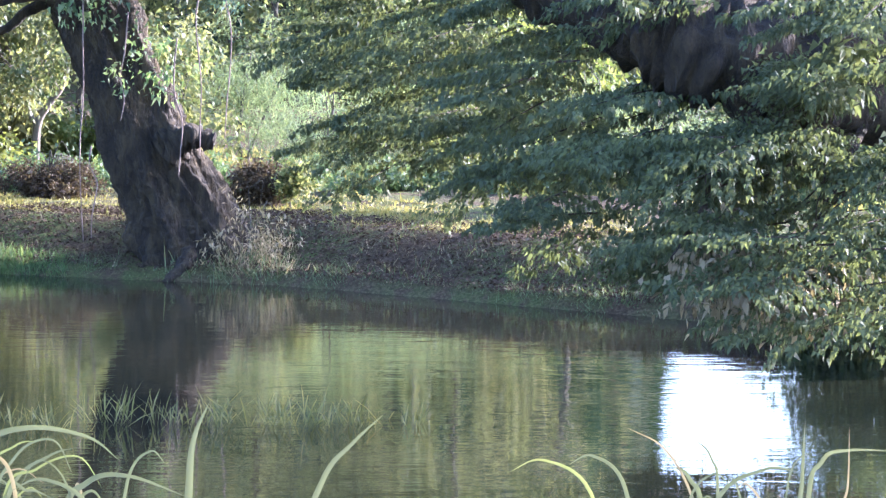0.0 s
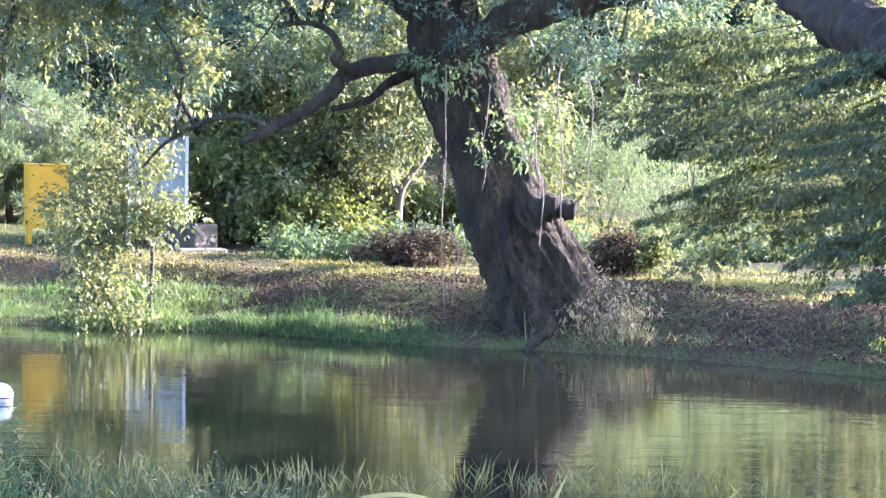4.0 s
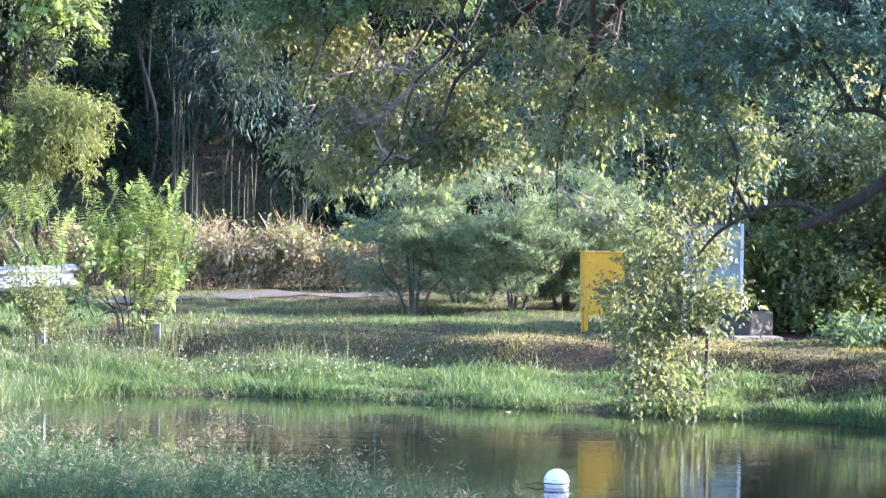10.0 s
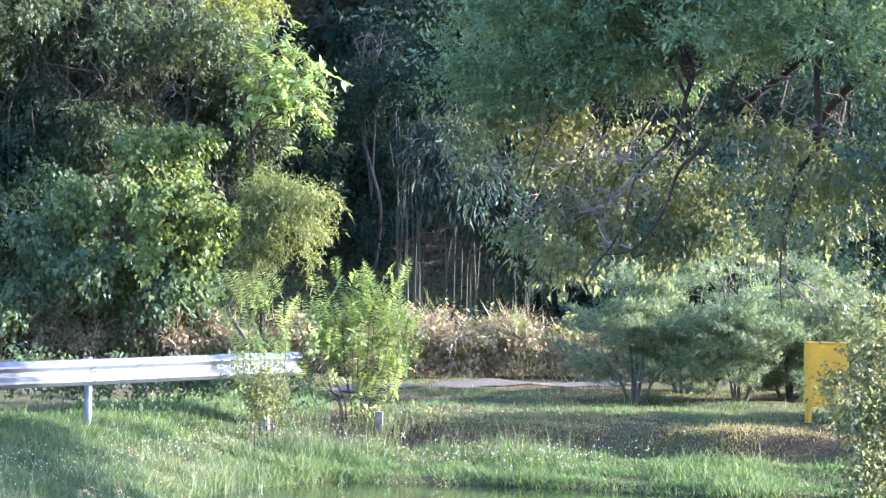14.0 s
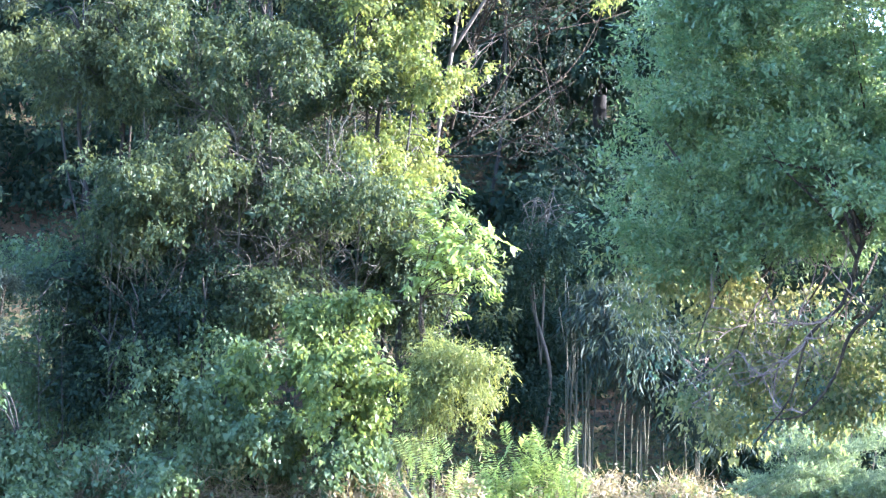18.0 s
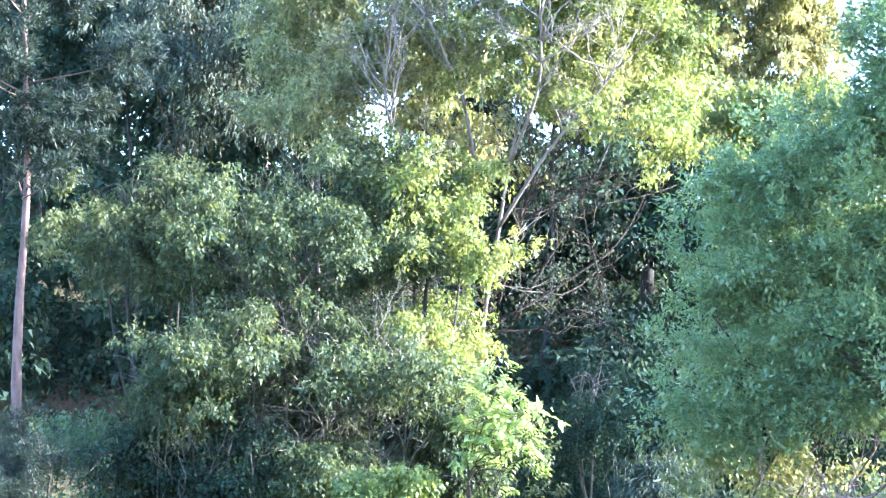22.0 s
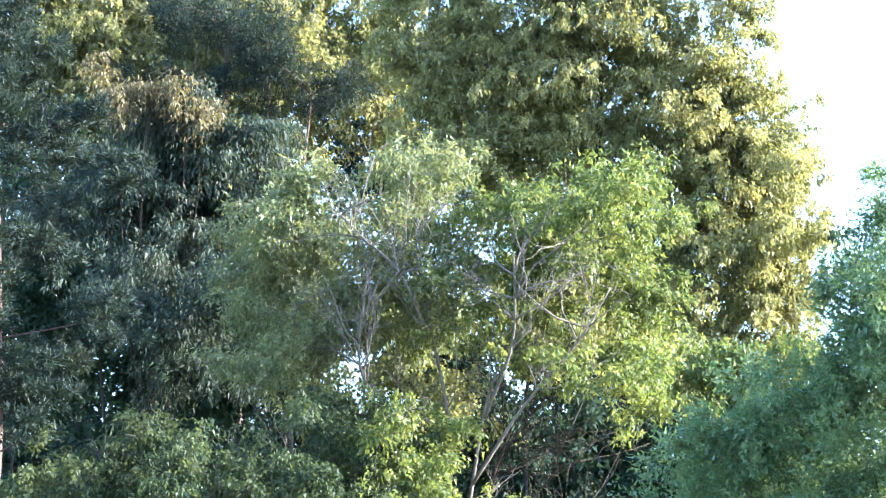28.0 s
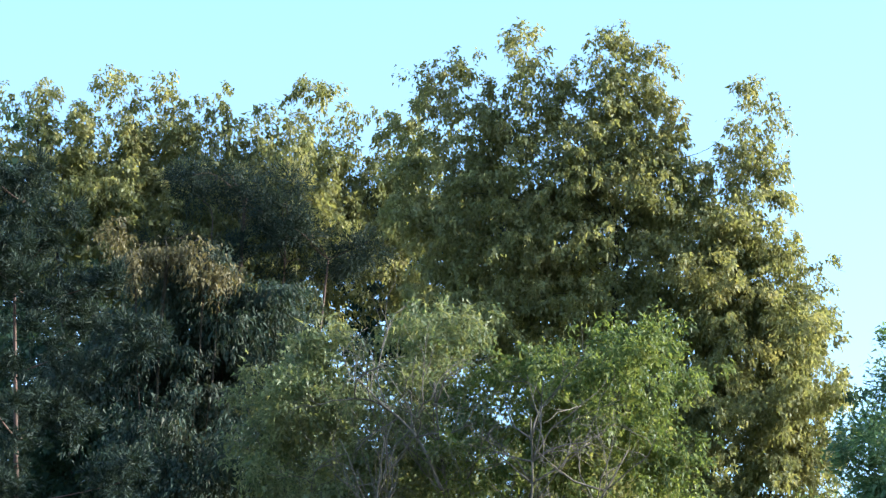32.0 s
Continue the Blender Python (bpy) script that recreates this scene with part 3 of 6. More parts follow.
def great_willow():
    ob = thing("willow_tree", (3.6, 38.5, 0.0), "huge old leaning tree with dark furrowed bark on the pond bank", "tree")
    old_trunk(ob)
    limb("knob", [(3.45, 38.0, 1.55), (3.75, 37.85, 1.72), (4.02, 37.8, 1.66)], 0.22, 0.1, M_BARK, ob, "broken bark-covered stub", 24, 0.7, steps=10)
    limb("root", [(3.75, 37.9, 0.3), (3.6, 37.65, 0.12), (3.4, 37.45, -0.02)], 0.12, 0.05, M_BARK, ob, seg=12, rough=0.5)
    boughs = [
        ([(2.5, 38.4, 3.25), (1.95, 38.3, 3.42), (1.29, 38.28, 3.3), (1.05, 38.2, 3.03), (0.71, 38.15, 2.8), (0.3, 38.1, 2.58), (0.0, 38.05, 2.44)], 0.125, 0.05),
        ([(0.3, 38.1, 2.6), (-0.04, 38.0, 2.74), (-0.45, 38.0, 2.67), (-0.92, 38.0, 2.41), (-1.2, 38.0, 2.1)], 0.045, 0.015),
        ([(1.35, 38.25, 3.31), (1.1, 38.0, 3.44), (1.16, 38.0, 3.54), (1.03, 38.0, 3.78), (0.76, 38.0, 3.88), (0.4, 38.0, 3.84)], 0.07, 0.025),
        ([(2.3, 38.7, 3.4), (1.83, 38.9, 3.2), (1.56, 38.95, 2.97), (1.1, 39.0, 2.84)], 0.085, 0.035),
        ([(2.6, 38.3, 3.5), (3.21, 38.1, 3.95), (3.68, 38.0, 4.09), (4.28, 37.96, 4.26), (4.82, 37.9, 4.37), (5.6, 37.8, 4.7), (6.6, 37.8, 5.0)], 0.24, 0.09),
        ([(2.4, 38.55, 4.1), (2.0, 38.9, 5.2), (1.0, 39.6, 6.5), (-0.3, 40.5, 7.8), (-1.6, 41.5, 9.2)], 0.38, 0.1),
        ([(2.4, 38.5, 3.9), (1.2, 39.2, 4.9), (-0.6, 40.2, 5.7), (-2.4, 41.2, 6.2), (-4.2, 42.2, 6.3), (-5.8, 43.0, 5.4)], 0.28, 0.04),
        ([(2.4, 38.6, 4.2), (2.7, 39.2, 6.0), (2.5, 39.6, 8.0), (2.0, 40.0, 10.0)], 0.34, 0.08),
        ([(-1.2, 40.5, 5.9), (-2.0, 40.8, 5.6), (-2.65, 41.0, 4.9), (-2.7, 41.0, 4.3), (-3.0, 41.0, 3.7), (-3.1, 41.0, 3.2)], 0.075, 0.025),
        ([(-2.4, 41.2, 6.1), (-3.6, 41.4, 5.2), (-4.4, 41.6, 4.4), (-4.9, 41.7, 3.4)], 0.055, 0.018),
        ([(-4.2, 42.2, 6.3), (-5.4, 42.8, 5.6), (-6.3, 43.2, 4.6), (-6.6, 43.4, 3.6), (-7.0, 43.5, 3.1)], 0.035, 0.012),
        ([(-4.4, 41.8, 4.6), (-5.0, 42.4, 4.2), (-5.5, 42.8, 4.4), (-6.2, 43.0, 3.8)], 0.03, 0.01),
        ([(-3.6, 41.4, 5.2), (-3.7, 41.8, 4.4), (-4.2, 42.2, 3.8), (-4.0, 42.4, 3.2)], 0.03, 0.01),
    ]
    twisted = [(stem_to((2.6, 4.1, 40.2), (3.3, 4.0, 40.1), (3.75, 3.7, 40.0), (3.73, 2.31, 40.0), (4.1, 1.75, 39.9), (4.17, 1.28, 39.9), (4.36, 0.25, 39.8), (4.34, -0.7, 39.8)), 0.06, 0.01),
               (stem_to((5.0, 3.9, 40.6), (5.3, 3.3, 40.2), (5.62, 2.39, 40.0), (6.22, 1.77, 40.0), (6.5, 1.0, 39.9), (7.03, 0.33, 39.9), (7.64, 0.2, 39.9)), 0.04, 0.01),
               (stem_to((5.7, 4.0, 40.6), (6.04, 3.35, 40.2), (6.33, 2.39, 40.1), (6.74, 1.97, 40.1), (7.04, 1.56, 40.1), (7.3, 0.6, 40.1), (7.9, -0.2, 40.1)), 0.035, 0.01)]
    boughs += twisted
    for b, r, db, dr in [(4.2, 4.2, 0.9, 3.6), (5.6, 3.9, 1.5, 3.3), (6.4, 3.8, 1.2, 2.9), (7.4, 3.6, 1.0, 2.6), (3.2, 3.6, 0.5, 2.8), (8.2, 3.5, 0.8, 2.0)]:
        boughs.append((stem_to((b + db * 0.1, r - dr * 0.2, 42.2), (b + db * 0.25, r - dr * 0.35, 41.6), (b + db * 0.7, r - dr * 0.65, 41.0), (b + db, r - dr, 41.0)), 0.02, 0.008))
    starts = []
    for pts, r0, r1 in boughs:
        limb("limb", pts, r0, r1, M_BARK, ob, seg=10, rough=0.25)
        starts += bent(pts, 4)[3:]
    left = [lobe(7.6, 5.9, 41.6, 2.5, 2.4), lobe(8.9, 4.7, 42.1, 1.5, 1.3), lobe(6.0, 4.9, 41.1, 2.2, 1.5), lobe(6.6, 8.2, 41.1, 1.5, 1.4), lobe(6.0, 10.6, 41.0, 0.9, 1.2), lobe(5.9, 11.6, 41.0, 0.7, 0.9), lobe(6.4, 9.6, 41.0, 0.8, 0.8), lobe(8.3, 8.0, 41.3, 0.7, 0.7),
            lobe(9.0, 6.6, 41.6, 1.2, 1.2), lobe(7.2, 3.9, 40.6, 2.2, 0.9), lobe(9.3, 3.5, 41.0, 1.2, 0.8), lobe(4.8, 9.0, 40.2, 2.4, 3.0), lobe(3.2, 5.4, 39.7, 2.4, 2.2)]
    under = [lobe(8.6, 2.2, 42.1, 1.7, 1.2), lobe(7.0, 1.6, 41.6, 1.4, 1.0), lobe(5.4, 1.7, 40.6, 1.6, 1.1), lobe(4.0, 1.6, 39.7, 1.6, 1.1), lobe(8.0, 0.8, 41.6, 1.2, 0.6), lobe(6.0, 0.7, 41.1, 1.2, 0.6)]
    mid = [lobe(1.0, 6.5, 40.5, 3.0, 3.4), lobe(2.0, 2.2, 39.5, 1.3, 1.3), lobe(1.6, 0.6, 39.0, 0.8, 0.7), lobe(0.0, 2.6, 38.5, 1.6, 0.9), lobe(-0.6, 11.0, 40, 4.0, 3.0), lobe(-1.8, 3.0, 39.2, 1.8, 1.2), lobe(0.8, 3.4, 40.5, 1.6, 1.0), lobe(1.4, 0.5, 38.4, 0.9, 0.8), lobe(1.6, 1.9, 38.4, 1.3, 0.8), lobe(-1.0, 2.5, 38.2, 1.8, 0.7), lobe(-2.8, 2.5, 38.2, 1.3, 0.7), lobe(0.3, 1.3, 38.2, 0.9, 0.5), lobe(-4.8, 1.9, 38.6, 1.2, 0.7), lobe(-5.6, 1.0, 38.4, 0.8, 0.45), lobe(-3.8, 1.0, 38.6, 0.6, 0.4)]
    right = [lobe(-3.2, 3.2, 37.8, 1.9, 1.3), lobe(-6.0, 2.6, 38.2, 1.8, 1.3), lobe(-6.6, 0.9, 38.0, 1.1, 0.7), lobe(-4.2, 1.0, 37.6, 0.5, 0.4),
             lobe(-8.2, 2.6, 38.5, 1.6, 1.4), lobe(-4.5, 7.5, 39.5, 3.4, 3.0)]
    twigs("twig_mass", 71, starts, left + mid + right, 110, 0.035, M_BARK, ob, 0.25)
    # Sunlight on these twigs is put in by the pale stem bark.
    ramify("twig_mass", 73, [q[0] for q in boughs[-6:]] + [q[0] for q in boughs[8:13]] + [q[0] for q in twisted] * 2, 60, 0.8, 0.014, M_VINE, ob, label="tangled twigs, pale as if sunlit")
    how = dict(leaf=(0.098, 0.035), spread=0.26, droop=-0.15, stiff=1.0, airy=0.55, three=True)
    part("crown", quads("crown", foliage(11, left, 5700, 34, **how), M_WILLOW), ob, "silvery blue-green dense foliage")
    part("inner_crown", quads("inner_crown", np.concatenate([foliage(12, mid, 2300, 30, **how), foliage(13, right, 1150, 30, **how), foliage(16, under, 130, 26, (0.085, 0.04), 0.34, 0.7, 0.9, airy=1.8, three=True)]), M_WILLOW_SHADE), ob, "drooping foliage toned dark for shade")
    # Sun through the lower crown is put into this yellower leaf colour.
    part("under_leaves", quads("under_leaves", foliage(14, under + under + mid[1:4], 1000, 20, (0.105, 0.055), 0.3, 0.7, 0.9, airy=2.6, three=True, tuft=0.28), M_YELLOWING), ob, "sparse leaves on twisted twigs, coloured as if sunlit")
    sprout = [(2.9, 37.85, 2.9, 0.35, 0.15, 0.28), (3.12, 37.8, 2.5, 0.25, 0.15, 0.25), (2.5, 37.9, 3.3, 0.5, 0.2, 0.28), (3.5, 37.85, 2.75, 0.25, 0.15, 0.4)]
    part("trunk_foliage", quads("trunk_foliage", foliage(15, sprout, 44, 14, (0.09, 0.04), 0.24, 0.5, 0.9, three=True), M_WILLOW), ob, "leafy sprouts growing from the bark")
    rng = random.Random(4)
    for k, (x, y, top, foot) in enumerate([(2.45, 37.75, 3.4, 0.45), (2.9, 37.7, 3.2, 1.9), (3.55, 37.6, 2.9, 1.25), (3.8, 37.6, 3.6, 1.5), (4.15, 37.6, 3.9, 1.7), (2.55, 37.7, 1.6, 0.5)]):
        pts = [(x + rng.uniform(-0.05, 0.05) + 0.015 * math.sin(i * 1.7 + k), y, top + (foot - top) * i / 5) for i in range(6)]
        limb("hanging_vine", pts, 0.01, 0.007, M_VINE, ob, seg=5)


great_willow()


plant("weed_clump", (4.4, 37.7, 0.3), "withered brown weeds round the foot of the old trunk", "weeds", M_DRY, [(4.42, 37.75, 0.85, 0.22, 0.15, 0.4), (4.75, 37.8, 0.55, 0.35, 0.2, 0.3), (4.2, 37.6, 0.4, 0.4, 0.2, 0.25)],
      46, 12, (0.07, 0.022), stems=[("stem", [(4.4, 37.7, 0.2), (4.45, 37.72, 0.6), (4.42, 37.7, 1.1)], 0.01, 0.004)], bark=M_BARK_GREY, seed=17, boughs=14, bough_r=0.006, spread=0.25, droop=0.6, low=0.1)


def bank_tree():
    ob = thing("bank_tree", on_ground(-22.5, 31.0), "broad old tree with layered dark green boughs over the water", "tree")
    limb("trunk", [on_ground(-22.5, 31.0, -0.2)] + stem_to((-21.2, -2.2, 30), (-19.2, -1.1, 29), (-17.2, -0.6, 27.6), (-15.4, -0.45, 26.8), (-14.2, 0.0, 26.8), (-13.2, 0.55, 27.2), (-11.8, 1.0, 28), (-10.0, 1.9, 29.5)), 0.66, 0.2, M_BARK, ob, "thick dark leaning trunk", 44, 0.5, steps=16)
    boughs = [(stem_to((-15.6, -0.4, 27), (-15.1, 1.0, 27.4), (-15.4, 2.8, 28.6), (-14.6, 4.6, 29)), 0.42, 0.16),
              (stem_to((-16.6, -0.3, 28), (-15.8, -1.6, 26.6), (-15.0, -3.0, 25.8), (-14.4, -4.0, 25.4)), 0.05, 0.015),
              (stem_to((-18.2, -0.6, 28.6), (-17.6, -2.0, 27), (-17.0, -3.4, 26), (-16.6, -4.2, 25.6)), 0.05, 0.015)]
    starts = []
    for pts, r0, r1 in boughs:
        limb("limb", pts, r0, r1, M_BARK, ob, seg=10, rough=0.25)
        starts += bent(pts, 4)[2:]
    rg = random.Random(12)
    fans, fill = [], []
    for k in range(190):
        b = -7.9 - 10.7 * (k + rg.random()) / 190
        hang = float(np.interp(-b, [7.9, 8.4, 9.6, 11.6, 12.6, 14.5, 18], [-0.6, -1.9, -2.5, -3.0, -3.7, -4.1, -4.9]))
        r = hang + (1.5 - hang) * rg.random() ** 1.1
        if -16.6 < b < -14.2 and r > -1.4 and k % 3:
            r = hang + (-1.5 - hang) * rg.random()
        d = float(np.interp(-b, [7, 10, 13, 16], [34.0, 31.0, 26.8, 25.6])) + rg.uniform(-1.2, 1.4)
        if b < -12.4 and (k % 3 == 0 or (-14.6 < b < -12.6 and -3.3 < r < -2.2)):
            continue
        fans.append((sight(b, r, d), rg.uniform(0.9, 1.9) * (0.75 if b > -9 else 1.0)))
        if b < -14.5 and k % 8 == 1:
            fill.append(lobe(b, r, d + 0.6, 0.8, 0.2))
    # Mostly unseen boughs, added to shade the sprays and darken the reflection.
    upper = [lobe(-11.4, 5.2, 31, 1.7, 3.4), lobe(-9.0, 5.6, 31.5, 1.5, 2.4), lobe(-14.2, 2.2, 29.5, 1.7, 0.7, 2.0), lobe(-17.0, 2.2, 29.5, 1.8, 0.8, 2.0), lobe(-17.9, -0.2, 25.3, 0.5, 0.4), lobe(-20.4, -2, 27.4, 1.2, 1.4), lobe(-20.0, 1.6, 29, 2.4, 1.6, 2.5),
             lobe(-14.5, 4.6, 30, 2.6, 1.6, 3.0), lobe(-18.5, 5.0, 30, 2.8, 2.0, 3.5), lobe(-23.5, 3.4, 30, 2.6, 2.6, 3.0)]
    dry = [lobe(-15.6, -4.0, 25.6, 0.7, 0.3), lobe(-16.8, -4.3, 25.4, 0.9, 0.3)]
    twigs("twig_mass", 72, starts, fill, 60, 0.012, M_BARK, ob, 0.05, reach=3.0)
    leaves, ribs = spray_fans(21, fans)
    tagged(part("spray_twig", mesh_of("spray_twig", *ribs, M_BARK), ob), kind="stuff")
    part("crown", quads("crown", np.concatenate([leaves, foliage(23, fill, 900, 30, (0.07, 0.032), 0.24, 0.6, 0.8, 0.6, flat=0.8, low=0.35, airy=1.2, tuft=0.2, three=True)]), M_SPRAY), ob, "layered dark green drooping leaves")
    part("upper_crown", quads("upper_crown", foliage(24, upper, 1700, 24, (0.15, 0.075), 0.34, 0.6, 0.8, 0.5, low=0.5, airy=0.8, tuft=0.45, three=True), M_SPRAY), ob, "dense dark green upper boughs")
    part("dry_leaves", quads("dry_leaves", foliage(22, dry, 170, 12, (0.1, 0.04), 0.3, 1.0, 0.3, low=0.1), M_DRY), ob, "withered pale brown leaves")


bank_tree()

rg = random.Random(8)
YOUNG = [lobe(2.35 + rg.uniform(-1, 1) * 1.15, -1.2 + rg.uniform(-1.2, 1.25), 40.2 + rg.uniform(-0.6, 0.5), rg.uniform(0.12, 0.3), rg.uniform(0.1, 0.22)) for _ in range(30)] + [
    lobe(2.3 + rg.uniform(-0.9, 0.7), -3.3 + rg.uniform(-0.9, 0.9), 39.8 + rg.uniform(-0.5, 0.3), rg.uniform(0.15, 0.3), rg.uniform(0.12, 0.22)) for _ in range(15)]
plant("young_tree", on_ground(1.66, 40.9), "slender young tree with yellow-green leaves bending over the water", "tree", M_YOUNG,
      YOUNG,
      520, 15, (0.08, 0.04), stems=[("trunk", [on_ground(1.66, 40.9, -0.1), station(1.6, 40.7, 1.0), station(1.7, 40.5, 1.9), station(2.2, 40.3, 2.9)], 0.035, 0.015),
                                      ("limb", [station(1.6, 40.7, 1.1), station(2.1, 40.2, 1.2), station(2.5, 39.9, 0.7)], 0.03, 0.012)],
      bark=M_BARK_GREY, seed=31, boughs=34, bough_r=0.012, spread=0.34, droop=0.5, shell=0.8, airy=1.5, ragged=0.9)

# Shrubs behind the bank.
# A bush stands here; its tree height is added to shade the bank.
plant("bushy_tree", on_ground(-17.9, 43.5), "dark green bush behind the layered boughs, raised into a tree for shade", "tree", M_GLOSSY,
      [lobe(-17.9, -1.8, 43.5, 1.5, 1.2), lobe(-17.3, -0.2, 43.3, 1.4, 1.0), lobe(-18.6, 1.0, 43.6, 1.7, 1.2), lobe(-17.0, -2.8, 43.0, 0.8, 0.5), lobe(-18.6, -2.6, 43.4, 1.0, 0.6)],
      900, 24, (0.11, 0.055), stems=[("trunk", [on_ground(-17.9, 43.5, -0.1), sight(-17.8, -1.5, 43.5), sight(-18.2, 1.2, 43.5)], 0.1, 0.03)], bark=M_BARK_GREY, seed=45, boughs=20, bough_r=0.02, low=0.7, three=True, airy=0.8)
# Right end of the hedge, built apart in brighter leaves as if sunlit.
sunlit = thing("shrub", on_ground(-7.45, 41.8), "bright yellow-green leaves at the sunlit end of the hedge", "shrub", "shrubs behind the bank")
limb("stem", [on_ground(-7.45, 41.8, -0.1), on_ground(-7.45, 41.8, 0.35)], 0.02, 0.008, M_BARK_GREY, sunlit, seg=6)
part("crown", quads("crown", foliage(44, [lobe(-7.45, -2.85, 41.7, 0.26, 0.32), lobe(-7.5, -2.55, 41.7, 0.18, 0.18)], 130, 16, (0.06, 0.032), 0.16, 0.1), M_YELLOWING), sunlit)
plant("hedge", on_ground(-3.1, 43.3), "low clipped hedge of reddish brown twigs", "hedge", M_HEDGE,
      [lobe(-2.8, -2.78, 43.2, 0.6, 0.36), lobe(-3.5, -2.74, 43.3, 0.6, 0.4)], 620, 16, (0.05, 0.025), "hedges", spread=0.14, droop=0.0, seed=41, shell=0.5, ragged=0.1,
      stems=[("stem", [on_ground(-3.1, 43.3, -0.1), on_ground(-3.1, 43.3, 0.4)], 0.03, 0.01)], bark=M_BARK_GREY, boughs=30, bough_r=0.01)
plant("hedge", on_ground(-7.0, 42.2), "low clipped hedge with yellow-green leaf edges", "hedge", M_HEDGE,
      [lobe(-6.75, -2.85, 42.2, 0.45, 0.36), lobe(-7.2, -2.8, 42.2, 0.4, 0.36)], 440, 16, (0.055, 0.03), "hedges", spread=0.14, droop=0.0, seed=42, shell=0.5, ragged=0.1,
      stems=[("stem", [on_ground(-7.0, 42.2, -0.1), on_ground(-7.0, 42.2, 0.4)], 0.03, 0.01)], bark=M_BARK_GREY, boughs=20, bough_r=0.01)
plant("small_tree", on_ground(-2.85, 48.0), "small tree with pale forked stems and thin leaves", "tree", M_YOUNG,
      [lobe(-2.2, -0.2, 48.5, 1.6, 1.2), lobe(-0.8, -0.4, 49, 1.3, 1.2), lobe(-3.6, 0.4, 48.5, 1.0, 1.0), lobe(-2.5, -0.9, 47.3, 0.7, 0.35), lobe(-3.3, -0.6, 47.2, 0.5, 0.3)], 760, 20, (0.09, 0.045),
      stems=[("trunk", [on_ground(-2.85, 48.0, -0.1), (2.4, 47.94, 1.47), (2.55, 47.9, 1.81), (2.79, 47.9, 2.16), (2.9, 48, 2.8)], 0.075, 0.03),
             ("limb", [(2.42, 47.94, 1.5), (2.28, 47.95, 1.72), (2.19, 47.95, 2.15), (1.9, 48, 2.8)], 0.05, 0.02)],
      bark=M_BARK_PALE, seed=43, boughs=24, bough_r=0.015, spread=0.3)
# The lime ones have their backlit brightness put into the leaf colour.
for k, (b, r, d, w, h, mat, n) in enumerate([
        (0.1, -1.2, 48.8, 1.0, 1.2, M_LIME, 380), (-1.2, -1.9, 48.0, 0.9, 0.6, M_LIME, 300), (-2.0, -1.0, 49.4, 1.1, 1.2, M_GREYGREEN, 380), (0.6, -0.4, 49.6, 1.2, 1.2, M_GREYGREEN, 380),
        (-1.2, 0.2, 49.8, 1.3, 1.4, M_GLOSSY, 380), (-0.3, -1.7, 48.6, 0.8, 0.55, M_GREYGREEN, 280), (-8.2, -1.4, 50, 1.3, 1.3, M_FEATHER, 620), (-6.6, -1.0, 52, 1.2, 1.6, M_FEATHER, 480), (-10.2, -1.6, 50, 1.3, 1.1, M_FEATHER, 420),
        (-11.8, -2.6, 47, 1.2, 0.6, M_LIME, 260), (-13.6, -2.4, 47, 1.3, 0.5, M_LIME, 300), (-12.2, -1.2, 54, 1.5, 1.0, M_FEATHER, 300), (-3.6, -1.9, 50, 0.9, 0.7, M_LIME, 260),
        (2.0, -1.8, 50, 0.9, 0.8, M_GREYGREEN, 260), (-5.0, -1.2, 50, 1.0, 1.4, M_GREYGREEN, 320), (-15.4, -2.2, 46, 1.2, 0.8, M_GLOSSY, 320), (-17.2, -1.8, 46, 1.4, 1.2, M_GLOSSY, 320), (-14.2, -1.4, 52, 1.2, 0.7, M_FEATHER, 260)]):
    plant("shrub", on_ground(b, d), {M_GLOSSY: "dense dark green broadleaf shrub", M_YELLOWING: "yellowing thin shrub", M_LIME: "lime green backlit shrub",
                                     M_FEATHER: "pale feathery grey-green bush", M_GREYGREEN: "grey-green leafy shrub"}[mat] + " behind the bank", "shrub", mat,
          [lobe(b, r, d, w, h), lobe(b + w * 0.5, r - h * 0.3, d - 0.5, w * 0.6, h * 0.7), lobe(b - w * 0.5, r - h * 0.4, d - 0.4, w * 0.6, h * 0.6)],
          n, 24, (0.11, 0.012) if mat == M_FEATHER else (0.12, 0.06), "shrubs behind the bank", seed=50 + k, spread=0.35, droop=0.3,
          stems=[("stem", [on_ground(b, d, -0.1), on_ground(b + 0.1, d, 0.5), sight(b, r, d)], 0.05, 0.02), ("stem", [on_ground(b, d, -0.1), on_ground(b - 0.2, d, 0.5), sight(b - w * 0.5, r, d)], 0.04, 0.015)],
          bark=M_BARK_GREY, boughs=14, bough_r=0.015, low=0.8, airy=1.2, three=True)

plant("shrub", on_ground(-18.9, 31.5), "dense dark green broadleaf shrub at the water's edge", "shrub", M_GLOSSY, [lobe(-18.6, -4.0, 31.2, 1.2, 0.9), lobe(-17.7, -4.7, 31.0, 0.8, 0.5), lobe(-19.8, -3.4, 31.5, 1.4, 1.4), lobe(-17.2, -5.1, 31.2, 0.6, 0.25)],
      700, 24, (0.1, 0.05), "shrubs behind the bank", stems=[("stem", [on_ground(-18.9, 31.5, -0.1), sight(-18.8, -4.0, 31.3)], 0.05, 0.02)], bark=M_BARK_GREY, seed=79, boughs=14, bough_r=0.015, low=0.1, three=True)

